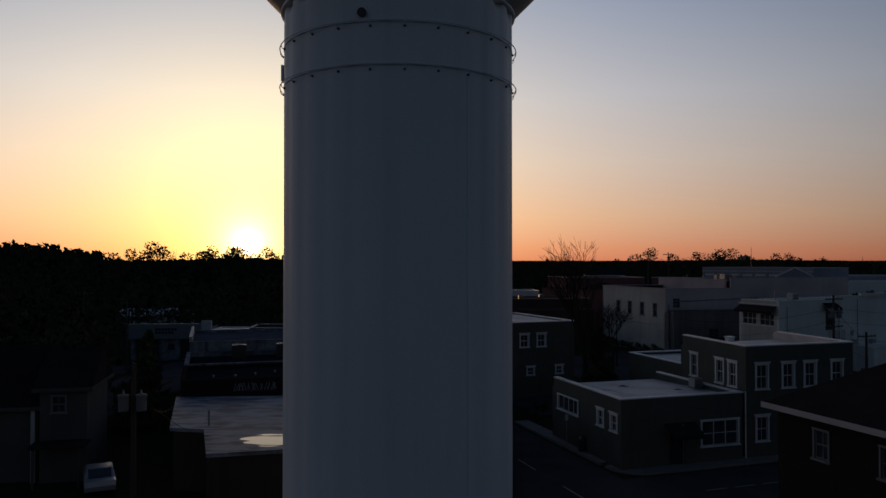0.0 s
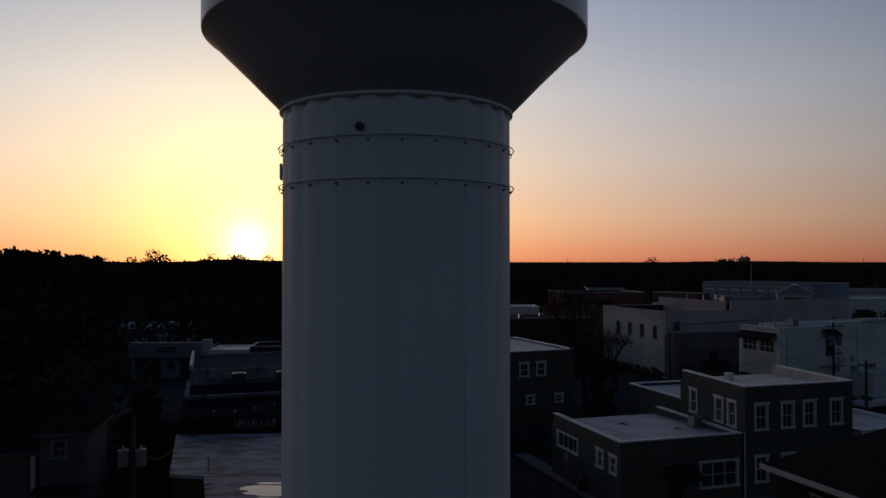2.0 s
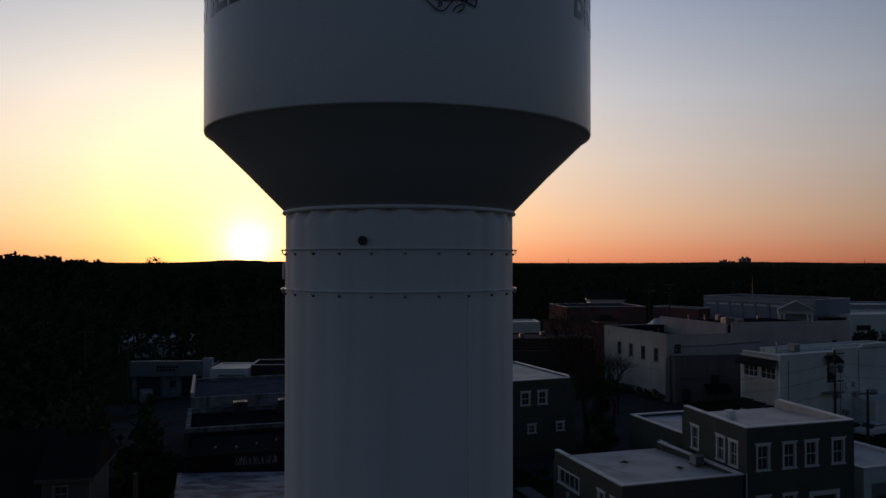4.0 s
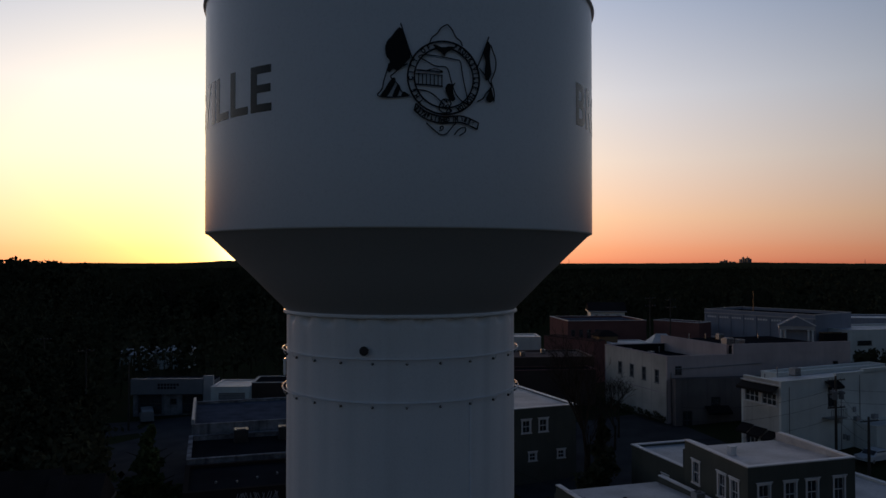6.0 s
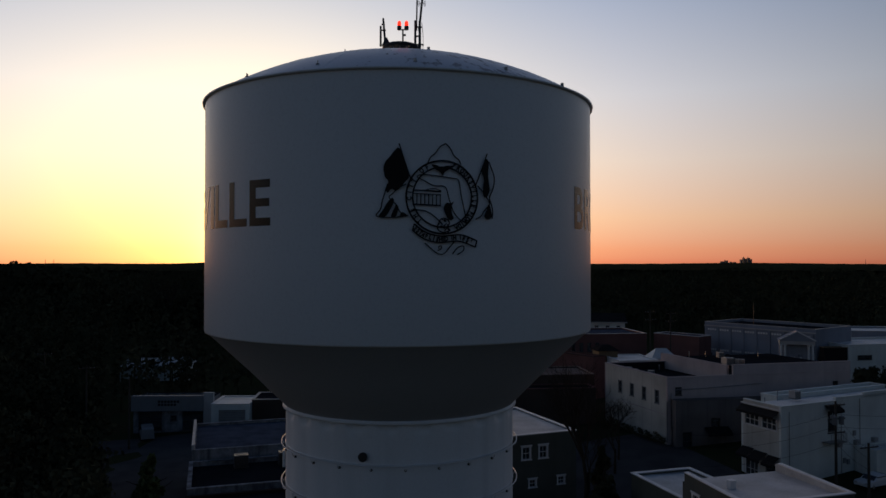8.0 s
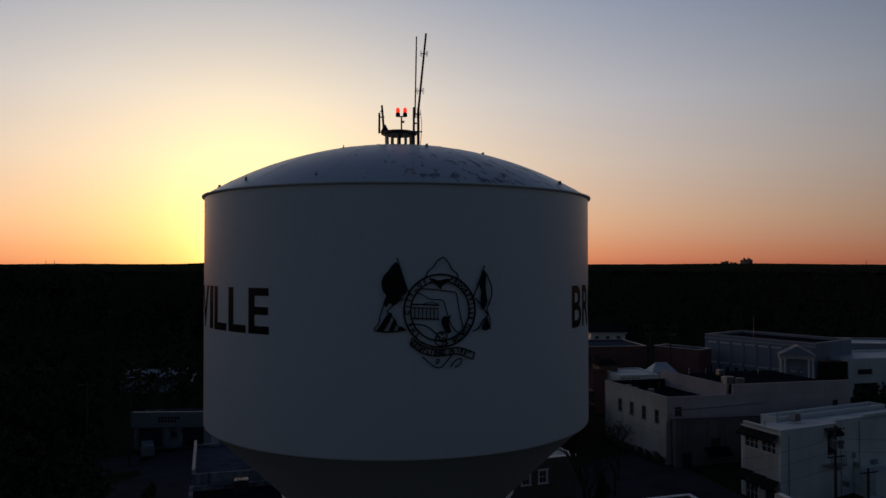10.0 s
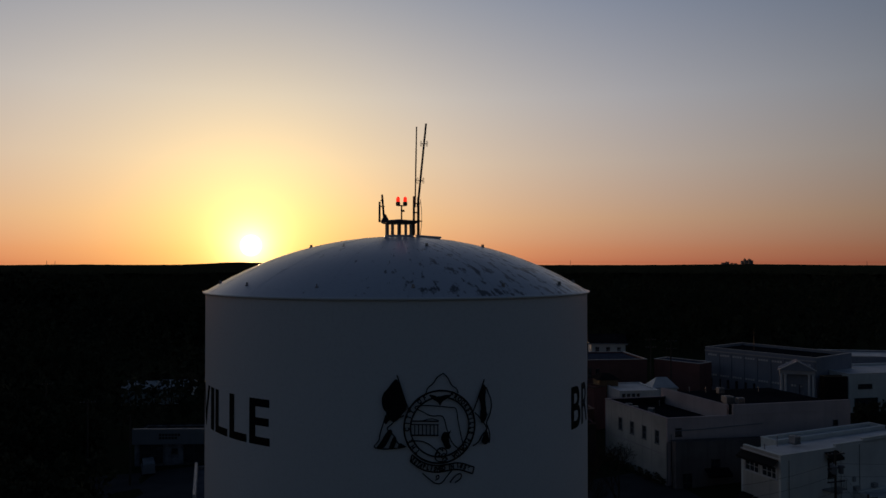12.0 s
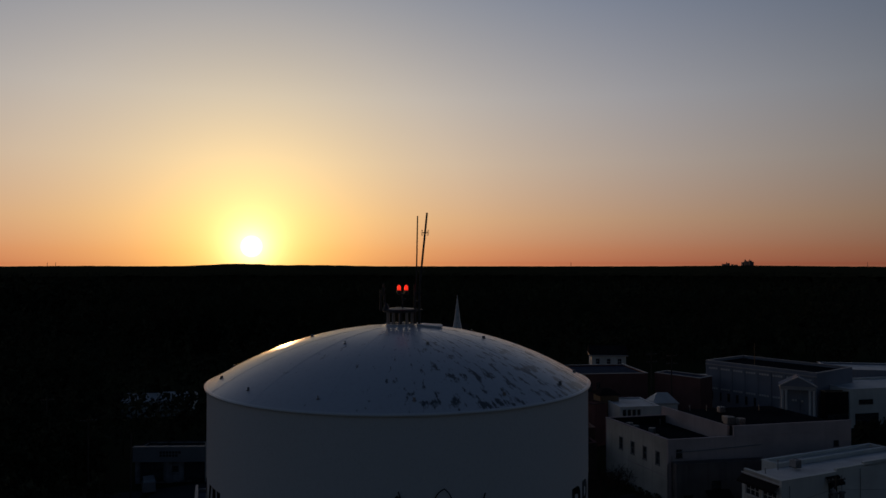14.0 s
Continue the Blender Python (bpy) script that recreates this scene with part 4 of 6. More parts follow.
def roof_unit(p, deg, s=1.0, label="grey sheet-metal air conditioner on a flat roof", mat="acunit"):
    ac = thing("air_conditioner", Matrix.Translation(p) @ Matrix.Rotation(radians(deg), 4, "Z") @ Matrix.Diagonal((s, s, s, 1)), label, "air conditioner", "roof units")
    part("case", boxes((-0.45, -0.4, 0.08, 0.45, 0.4, 0.85), bevel=0.02), mat, ac)
    part("grille", boxes(*[(-0.38, -0.415, 0.16 + 0.07 * k, 0.38, -0.40, 0.19 + 0.07 * k) for k in range(9)]), "darksteel", ac)
    part("fan_guard", lathe([(0.10, 0.86), (0.30, 0.88), (0.32, 0.85)], 16), "darksteel", ac)
    part("base", boxes((-0.47, -0.42, 0, 0.47, 0.42, 0.078)), "darksteel", ac)
    return ac


def pipe_vent(p, h=0.6, r=0.07):
    v = thing("roof_vent_pipe", Matrix.Translation(p), "thin metal vent pipe on a flat roof", "vent pipe", "vent pipes")
    part("pipe", tube(bmesh.new(), (0, 0, -0.02), (0, 0, h), r, r, 10), "steel", v)
    part("cowl", lathe([(0.0, h + 0.14), (r * 1.8, h + 0.04), (r * 1.8, h), (r * 0.9, h)], 10), "steel", v)


def awning(parent, m, w, d, drop, mat="awning"):
    """A sloping canvas awning on a frame, with a hanging front edge."""
    bm = bmesh.new()
    p = [(0, 0, 0), (w, 0, 0), (w, -d, -drop), (0, -d, -drop)]
    top = [bm.verts.new(q) for q in p]
    low = [bm.verts.new((x, y, z - 0.04)) for x, y, z in p]
    hem = [bm.verts.new((x, -d, -drop - 0.28)) for x in (w, 0)]
    hem2 = [bm.verts.new((x, -d + 0.03, -drop - 0.28)) for x in (w, 0)]
    bm.faces.new(top)
    bm.faces.new(low[::-1])
    bm.faces.new((top[3], top[2], hem[0], hem[1]))
    bm.faces.new((low[2], low[3], hem2[1], hem2[0]))
    bm.faces.new((hem[0], hem[1], hem2[1], hem2[0]))
    bm.faces.new((top[0], top[3], low[3], low[0]))
    bm.faces.new((top[1], top[2], low[2], low[1]))
    bm.faces.new((top[0], top[1], low[1], low[0]))
    return part("awning", bm, mat, parent, "sloping canvas awning", m=m)


# the olive two-storey building and its low wing
GA = 18.5
uh = [(x, 5.1, 0.92, 1.75, "cased") for x in (0.95, 3.3, 5.3, 7.8)]
olive = building("olive_building", "olive stucco two-storey corner building with white-trimmed windows", "building", (22.1, 56.0), 16.8, 9.8, 9.1, 8.22, "olive", "roofgrey", "white", 0.0,
                 holes={"f": uh + [(0.95, 1.3, 0.92, 1.75, "cased"), (3.3, 1.3, 0.92, 1.75, "cased"), (5.9, 0.1, 2.1, 2.7, "door")],
                        "l": [(1.2, 5.1, 0.9, 1.75, "cased"), (2.9, 5.1, 0.9, 1.75, "cased"), (6.6, 5.1, 0.9, 1.75, "cased")]}, open_back=True, skew=-5.0)
part("chimney", boxes((2.6, 5.2, 7.3, 3.1, 5.7, 8.30), (2.54, 5.14, 8.30, 3.16, 5.76, 8.38)), "white", olive, "short white chimney")
lining = boxes((9.46, 0.31, 7.5, 9.478, 9.09, 8.21), (0.322, 0.31, 7.5, 0.34, 9.09, 8.21), (0.35, 0.302, 7.5, 9.45, 0.32, 8.21))
for v in lining.verts:
    v.co.x += 0.0875 * v.co.y
part("parapet_lining", lining, "roofgrey", olive, "white coating inside the parapet")
part("downpipe", path_tube(bmesh.new(), [(-0.1, -0.08, 5.0), (-0.1, -0.08, 3.0), (-0.1, -0.08, 0.1)], 0.05, 8), "white", olive)
wing = building("low_wing", "low olive stucco shop wing with a pale flat roof", "building", (12.25, 52.9), 16.8, 9.9, 10.9, 4.92, "olive", "roofgrey", "white", 0.0, 0.25,
                {"f": [(6.5, 1.3, 3.0, 1.75, "wide"), (3.9, 0.15, 1.1, 2.2, "plain")], "l": [(0.6, 2.6, 0.75, 1.1, "cased"), (2.5, 2.6, 0.75, 1.1, "cased"), (6.4, 2.6, 3.4, 1.1, "slit")]}, open_back=True)
awning(wing, Matrix.Translation((3.4, -0.02, 3.1)), 2.5, 1.1, 0.7, "greenawning")
for (a, b, r) in ((4.0, 6.5, 0.35), (7.2, 3.9, 0.30)):
    part("roof_patch", lathe([(0.0, 0.012), (r * 0.7, 0.012), (r, 0.0)], 14, lambda an, rr, z: rr * (1 + 0.35 * math.sin(3 * an))), "roofdark", wing, "dark tar patch", m=Matrix.Translation((a, b, 4.67)))
p = wing.matrix_basis @ Vector((9.0, 4.2, 4.67))
roof_unit(p, GA, 0.9)
annex = building("rear_annex", "small grey annex with a pale flat roof", "building", (20.6, 65.4), 16.8, 6.5, 8.7, 5.65, "olive", "roofgrey", "white", 0.0, 0.2, {"l": [(2.6, 3.2, 0.8, 1.0, "cased")]})
lean = building("garage", "low white garage beside the olive building", "garage", (33.4, 61.0), GA, 7, 8, 3.9, "whitewall", "roofgrey", "white", 0.0, 0.15, {"f": [(0.8, 0.05, 2.6, 2.6, "shutter")]})

# the white two-storey block with black awnings
WA = 25.0
white = building("white_block", "white painted two-storey block with black awnings and a stepped parapet", "building", (37.15, 84.0), WA, 27, 6.0, 10.0, "whitewall", "roofwhite", "whitewall", 0.6, 0.3,
                 {"l": [(0.7, 6.65, 2.1, 1.3, "wide"), (3.3, 6.65, 2.1, 1.3, "wide"), (0.8, 0.3, 1.4, 2.4, "plain"), (3.4, 0.6, 1.9, 2.0, "wide")], "f": [(7.5, 6.1, 1.1, 2.2, "plain")]},
                 steps=((8.8, 27, 0.35), (13.5, 27, 0.6)), open_back=True, skew=-4.0, side="creamwall")
wp = white.matrix_basis @ Vector((6.2, 6.05, 0))
building("white_block", "rear part of the white painted block with a pale roof", "building", (wp.x, wp.y), WA, 20, 2.3, 9.75, "whitewall", "roofwhite", "whitewall", 0.8, 0.3)
ml = Matrix.Rotation(radians(-94), 4, "Z")
awning(white, Matrix.Translation((0.38, 5.85, 8.85)) @ ml, 5.6, 0.9, 0.55)
awning(white, Matrix.Translation((0.38, 5.8, 4.0)) @ ml, 1.8, 1.1, 0.75)
awning(white, Matrix.Translation((0.24, 3.9, 3.9)) @ ml, 1.9, 1.2, 0.75)
awning(white, Matrix.Translation((0.10, 1.8, 3.8)) @ ml, 1.6, 1.2, 0.75)
awning(white, Matrix.Translation((6.9, -0.02, 9.1)), 2.2, 0.9, 0.6)
part("balcony", boxes((6.5, -1.2, 4.9, 9.1, -0.003, 5.0), *[(6.52 + 0.28 * k, -1.18, 5.0, 6.56 + 0.28 * k, -1.14, 5.95) for k in range(10)], (6.5, -1.2, 5.95, 9.1, -1.14, 6.0)), "steel", white, "small railed landing")
part("ledge", boxes((-0.12, -0.12, 8.95, -0.003, 6.0, 9.07)), "white", white, m=Matrix.Rotation(radians(-4), 4, "Z"))
w2 = building("white_lean_to", "low pale lean-to against the white block", "building", (49.0, 86.4), WA, 14, 2.75, 4.6, "whitewall", "roofwhite", "whitewall", 0.4, 0.12)
roof_unit(white.matrix_basis @ Vector((7.4, 4.4, 9.09)), WA, 1.1)
pipe_vent(white.matrix_basis @ Vector((4.5, 4.4, 9.09)), 1.1, 0.05)
pipe_vent(white.matrix_basis @ Vector((2.0, 4.0, 9.09)), 0.5, 0.06)

for (x, z0, z1) in ((1.2, 0.5, 8.8), (9.6, 1.0, 9.0), (12.8, 3.5, 9.4)):
    part("conduit", path_tube(bmesh.new(), [(x, -0.06, z0), (x, -0.06, (z0 + z1) / 2), (x, -0.06, z1)], 0.035, 6), "steel", white)
for (x, z) in ((9.9, 2.2), (10.5, 2.0), (11.6, 5.2)):
    part("meter_box", boxes((x, -0.18, z, x + 0.4, -0.003, z + 0.6), bevel=0.02), "acunit", white)
for k in range(3):
    part("wall_unit", boxes((8.6 + 3.1 * k, -0.45, 4.2, 9.3 + 3.1 * k, -0.003, 4.7), bevel=0.02), "acunit", white, "wall-mounted cooling unit")

# the dark brick block between, and the large pale block behind
dark = building("dark_brick_block", "dark brown brick block with a black awning", "building", (30.1, 98.7), 10, 13.0, 1.3, 7.95, "slatewall", "roofblue", "slatewall", 1.4, 0.3, {"f": [(1.0, 0.1, 1.2, 2.4, "plain"), (5.0, 2.6, 1.2, 1.6, "plain")], "l": [(0.9, 0.3, 1.6, 2.6, "plain")]})
awning(dark, Matrix.Translation((4.0, -0.02, 3.1)), 3.4, 1.1, 0.7)
BA = 12.6
big = building("pale_block", "large pale mauve stucco block with a sunken dark roof", "building", (29.4, 99.95), BA, 28.0, 15.4, 10.8, "pinkwall", "roofdark", "pinkwall", 2.2, 1.1,
               {"l": [(1.9 + 3.0 * k, 4.9, 0.8, 1.7, "grey") for k in range(4)], "f": [(1.2, 6.3, 0.8, 1.0, "plain"), (25.2, 6.6, 0.7, 0.7, "plain")]},
               steps=((9.7, 28.0, 1.35),), skew=6.2, side="creamwall")
part("cross_parapet", boxes((9.7, 0.31, 7.4, 10.05, 15.3, 9.8)), "pinkwall", big, "parapet across the roof", m=Matrix.Rotation(radians(6.2), 4, "Z"))
higher = boxes((10.1, 0.31, 7.4, 27.68, 15.05, 9.35))
for v in higher.verts:
    v.co.x -= 0.1086 * v.co.y
part("rear_roof", higher, "roofdark", big, "higher dark roof")
for name_l, box_l in (("side_lining", (0.31, 0.31, 7.5, 0.34, 15.0, 8.6)), ("front_lining", (0.35, 0.31, 7.5, 9.6, 0.34, 8.6)), ("back_lining", (0.35, 15.03, 7.5, 9.6, 15.09, 8.6))):
    lining = boxes(box_l)
    for v in lining.verts:
        v.co.x -= 0.1086 * v.co.y
    part("parapet_lining", lining, "roofdark", big, "dark felt turned up the parapet")
part("pipe_run", path_tube(bmesh.new(), [(1.0, -0.1, 7.0), (5, -0.1, 7.05), (14, -0.1, 7.4)], 0.06, 6), "steel", big)
part("drain", path_tube(bmesh.new(), [(0.5, -0.1, 6.6), (0.5, -0.1, 5.6), (-0.12, -0.12, 5.55), (-0.12, -0.12, 0.2)], 0.07, 6), "steel", big)
part("belt_course", boxes((-0.05, 0.3, 3.7, -0.003, 15.3, 3.82)), "pinkwall", big, m=Matrix.Rotation(radians(6.2), 4, "Z"))
for (a, b, s) in ((1.0, 13.0, 0.9), (1.2, 11.4, 0.8), (2.5, 9.0, 0.9), (1.6, 6.0, 0.6)):
    roof_unit(big.matrix_basis @ Vector((a, b, 7.5)), BA + 15 * a, s)
for (a, b, s) in ((11.6, 4.0, 1.3), (13.0, 3.4, 1.1), (12.2, 5.6, 1.0), (15.5, 12.0, 1.0)):
    roof_unit(big.matrix_basis @ Vector((a, b, 9.35)), BA, s)
for (a, b) in ((6.5, 14.0), (11.5, 14), (14, 13.5), (22, 12)):
    pipe_vent(big.matrix_basis @ Vector((a, b, 7.5 if a < 9 else 9.35)), 0.7)

random.seed(9)
for k in range(9):  # timber and ducting left along the parapet
    p = big.matrix_basis @ Vector((0.9 + 0.9 * random.random() - 0.11 * (1.5 + 1.45 * k), 1.5 + 1.45 * k, 7.51))
    d = thing("roof_duct", Matrix.Translation(p) @ Matrix.Rotation(radians(BA + random.uniform(-40, 40)), 4, "Z"), "pale scrap duct lying on the dark roof", "duct", "roof scraps")
    part("duct", boxes((-0.6, -0.12, 0, 0.6, 0.12, 0.22), bevel=0.02), "acunit", d)
    part("bracket", boxes((-0.35, -0.2, 0.0, -0.28, 0.2, 0.32), (0.28, -0.2, 0.0, 0.35, 0.2, 0.32)), "steel", d)

# blue-grey long block, the portico bank and the shops to the north
grey = building("blue_grey_block", "long blue-grey block with small pale dentils below its coping", "building", (56.7, 164.2), -53.5, 24.2, 14, 13.1, "greywall", "roofdark", "fascia", 3.0, 0.5,
                {"f": [(1.2 + 2.0 * k, 2.0, 0.5, 1.6, "plain") for k in range(6)]})
for k in range(9):
    part("pilaster", boxes((0.15 + 2.9 * k, -0.14, 0.0, 0.55 + 2.9 * k, -0.003, 9.3)), "greywall", grey)
part("string_course", boxes((0, -0.20, 9.3, 24.2, -0.003, 9.5)), "fascia", grey)
for k in range(8):
    for j in range(4):
        for z in (8.45, 4.2):
            part("dentil", boxes((0.80 + 2.9 * k + 0.55 * j, -0.12, z, 1.17 + 2.9 * k + 0.55 * j, -0.003, z + 0.36)), "white", grey)
part("mast", tube(bmesh.new(), (9, 4, 9.5), (9, 4, 14.3), 0.08, 0.04, 6), "darksteel", grey)
bank = thing("portico_bank", Matrix.Translation((62.6, 141.1, 4.9)) @ Matrix.Rotation(radians(-22), 4, "Z") @ Matrix.Diagonal((0.84, 0.84, 0.84, 1)), "grey bank with columns and a gabled portico", "building")
bm = bmesh.new()
g = [(-0.4, 7.9), (7.1, 7.9), (3.35, 9.9)]
fr = [bm.verts.new((x, -1.4, z)) for x, z in g]
bk = [bm.verts.new((x, 4, z)) for x, z in g]
bm.faces.new(fr)
bm.faces.new(bk[::-1])
for i in range(3):
    bm.faces.new((fr[i], fr[(i + 1) % 3], bk[(i + 1) % 3], bk[i]))
part("roof", bm, "greywall", bank, "gabled roof with a pale pediment")
part("entablature", boxes((-0.2, -1.2, 7.1, 6.9, 4.0, 7.88)), "fascia", bank)
part("raking_cornice", boxes((-0.35, 0, 0, 3.95, 0.25, 0.22)), "white", bank, m=Matrix.Translation((-0.2, -1.55, 7.95)) @ Matrix.Rotation(radians(-28), 4, "Y"))
part("raking_cornice", boxes((0, 0, 0, 4.3, 0.25, 0.22)), "white", bank, m=Matrix.Translation((3.3, -1.55, 9.95)) @ Matrix.Rotation(radians(28), 4, "Y"))
for x in (0.2, 1.0, 5.7, 6.5):
    part("column", lathe([(0.0, -1), (0.32, -1), (0.32, 0.2), (0.26, 0.3), (0.22, 6.8), (0.34, 6.9), (0.34, 7.1), (0, 7.1)], 16), "white", bank, m=Matrix.Translation((x, -0.9, 0)))
part("wall", wall_mesh(6.9, -1, 7.1, 0.3, [(2.2, 0.2, 2.5, 4.6)]), "greywall", bank, m=Matrix.Translation((-0.1, 0.4, 0)))
part("wall", boxes((-0.1, 0.71, -1, 0.2, 4, 7.1)), "greywall", bank)
part("wall", boxes((6.5, 0.71, -1, 6.8, 4, 7.1)), "greywall", bank)
building("shop_row", "blue-white shop row with a flat roof", "shops", (76.1, 142.5), 12, 40, 12, 10.4, "whitewall", "roofwhite", "white", 3.0, 0.3, {"f": [(2.0, 4.6, 3.0, 0.8, "plain"), (9.0, 4.6, 3.2, 0.9, "plain"), (14.0, 4.6, 4.2, 0.9, "plain"), (1.2, 0.2, 5.0, 2.6, "plain")]})
building("shop_row", "long low pale building behind the shops", "shops", (84, 163), -10, 60, 12, 11.3, "greywall", "roofwhite", "white", 3.0, 0.3)
building("shop_row", "dark low shop with a pale fascia", "shops", (71.6, 142.6), 2, 5.6, 1.8, 9.9, "blackwall", "roofdark", "tanwall", 3.0, 0.3, {"f": [(0.5, 0.3, 4.5, 2.4, "plain")]})
building("brick_hall", "red brick hall with a pale flat roof", "building", (26.0, 157.5), 7, 17, 14, 11.0, "redwall", "roofblue", "fascia", 2.4, 0.3, {"f": [(0.8 + 1.7 * k, 5.0, 0.7, 1.8, "plain") for k in range(4)]})
building("brick_hall", "long dark red brick building with a blue-grey roof", "building", (44.6, 160.4), -50, 10.6, 4.5, 11.0, "redwall", "roofblue", "fascia", 2.6, 0.1)
cream = building("cream_shop", "small cream shop with dark windows", "shops", (53.3, 160.0), 0, 2.6, 2.5, 10.3, "whitewall", "roofwhite", "white", 2.6, 0.2, {"f": [(0.35, 5.0, 0.6, 1.4, "plain"), (1.2, 5.0, 0.6, 1.4, "plain"), (2.05, 5.0, 0.6, 1.4, "plain")]})
tan = building("ochre_shop", "ochre stucco shop with a dark hipped roof", "shops", (29.2, 142.0), 6, 3.6, 4.0, 9.3, "tanwall", "shingle", "tanwall", 2.4, 0.2)
part("hip_roof", lathe([(3.2, 6.95), (1.3, 7.9), (0, 8.0)], 4), "shingle", tan, m=Matrix.Translation((1.8, 2.0, 0)) @ Matrix.Rotation(radians(45), 4, "Z"))
building("white_shed", "low white metal-roofed shed", "shed", (31.6, 136.0), 8, 7.4, 9, 8.3, "whitewall", "roofwhite", "white", 2.4, 0.1, {"f": [(0.5 + 0.9 * k, 3.2, 0.5, 2.2, "plain") for k in range(4)]})
building("pale_shop", "low shop with a pale flat roof behind the brown blocks", "shops", (12.5, 147.0), 2, 6.6, 7, 8.7, "whitewall", "roofwhite", "white", 2.0, 0.1)


def gabled(name, label, corner, deg, lu, lv, eave, ridge, wall, roof, z0, holes=None, over=0.4, hip=0.0, board="fascia"):
    """A house with a pitched roof whose ridge runs along its front; hip > 0 slopes the ends too."""
    b = thing(name, Matrix.Translation((corner[0], corner[1], z0)) @ Matrix.Rotation(radians(deg), 4, "Z"), label, "house")
    holes = holes or {}
    sides = {"f": (Matrix.Identity(4), lu, 0.0), "l": (Matrix.Translation((0, lv, 0)) @ Matrix.Rotation(radians(-90), 4, "Z"), lv - 0.2, 0.2), "r": (Matrix.Translation((lu, 0, 0)) @ Matrix.Rotation(radians(90), 4, "Z"), lv - 0.2, 0.2), "b": (Matrix.Translation((lu, lv, 0)) @ Matrix.Rotation(radians(180), 4, "Z"), lu, 0.0)}
    for s, (m, length, x0) in sides.items():
        hs = [((lv - a - w if s == "l" else a), z, w, h, st) for (a, z, w, h, st) in holes.get(s, ())]
        part("wall", wall_mesh(length, -1, eave, 0.2, hs, x0), wall, b, m=m)
        for (x, z, w, h, st) in hs:
            put_window(b, m @ Matrix.Translation((x, 0, z)), w, h, st)
    bm = bmesh.new()
    x0, x1, y0, y1 = -over, lu + over, -over, lv + over
    lay = []
    for dz in (0.0, 0.22):
        lay.append(([bm.verts.new((x, y, eave + dz)) for x, y in ((x0, y0), (x1, y0), (x1, y1), (x0, y1))], [bm.verts.new((x0 + hip, lv / 2, ridge + dz)), bm.verts.new((x1 - hip, lv / 2, ridge + dz))]))
    (e, r) = lay[1]
    for q in ((e[0], e[1], r[1], r[0]), (e[2], e[3], r[0], r[1]), (e[1], e[2], r[1]), (e[3], e[0], r[0])):
        bm.faces.new(q)
    (e0, r0) = lay[0]
    bm.faces.new(e0[::-1])
    for i in range(4):
        bm.faces.new((e0[i], e0[(i + 1) % 4], e[(i + 1) % 4], e[i]))
    for v in r0:
        bm.verts.remove(v)
    part("roof", bm, roof, b, "dark shingle roof")
    t = 0.03
    part("fascia", boxes((x0 - t, y0 - t, eave - 0.02, x1 + t, y0 - 0.002, eave + 0.24), (x0 - t, y1 + 0.002, eave - 0.02, x1 + t, y1 + t, eave + 0.24), (x0 - t, y0, eave - 0.02, x0 - 0.002, y1, eave + 0.24), (x1 + 0.002, y0, eave - 0.02, x1 + t, y1, eave + 0.24)), board, b, "fascia board")
    return b


near = gabled("brick_house", "dark brick house with a shingle hip roof and pale fascia", (15.75, 36.6), GA - 90, 16, 12, 7.55, 11.2, "blackwall", "shingle", 0.0,
              {"f": [(2.2, 5.75, 0.75, 1.25, "grey"), (5.6, 5.75, 0.75, 1.25, "grey"), (10.5, 5.75, 0.75, 1.25, "grey"), (3.1, 1.2, 0.95, 1.6, "grey"), (6.9, 1.2, 0.95, 1.6, "grey")]}, 0.5, 6.0)
gabled("white_shed", "small white shed with a peaked metal roof", (38.9, 141.0), 4, 4.6, 3.6, 5.5, 7.2, "whitewall", "roofwhite", 2.4, over=0.2, hip=1.5)
gabled("small_house", "small pale house with a dark roof behind the garage", (40.5, 62.5), GA - 90, 8, 7, 4.6, 6.8, "whitewall", "shingle", 0.0, over=0.5, hip=2.5)
gabled("far_house", "far pale house with a dark gabled roof", (37.5, 192.0), -6, 8.5, 8, 7.7, 9.7, "whitewall", "shingle", 3.0, {"f": [(1.0, 5.6, 1.0, 1.4, "cased"), (3.7, 5.6, 1.0, 1.4, "cased"), (6.4, 5.6, 1.0, 1.4, "cased")]}, 0.5)

# brown flat roofs and the dark-green block behind the side street
building("brown_block", "brown flat-roofed block with a broad overhanging edge", "building", (-5.0, 115.0), 6, 28.6, 9, 8.6, "brownwall", "tanroof", "tanroof", 1.0, 0.15)
building("brown_block", "low brown block with a dark canopy", "building", (-4.0, 111.0), 6, 27, 4.0, 7.2, "brownwall", "roofdark", "redwall", 1.0, 0.15)
building("brown_block", "reddish brick block with a flat roof", "building", (19.0, 142.2), -55, 12.5, 3.0, 9.5, "redwall", "redwall", "brownwall", 1.0, 0.2)
green = building("dark_green_block", "dark green two-storey block with a white roof and white windows", "building", (2.6, 76.6), 22, 12.4, 13.5, 8.1, "olive", "roofgrey", "white", 0.2, 0.1,
                 {"f": [(6.0, 5.4, 0.85, 1.25, "cased"), (8.0, 5.4, 0.85, 1.25, "cased"), (6.8, 2.5, 0.7, 0.75, "cased"), (10.2, 2.5, 0.7, 0.75, "cased")]})
for (x, y, z) in ((3, 4, 8.45), (9, 6, 8.45), (18, 3, 8.45), (22, 6, 8.45)):
    roof_unit(Vector((-5.0 + x * 0.9945 - y * 0.1045, 115.0 + x * 0.1045 + y * 0.9945, z)), 6, 0.8)
roof_unit(green.matrix_basis @ Vector((6.6, 5.0, 7.8)), 22, 1.2)
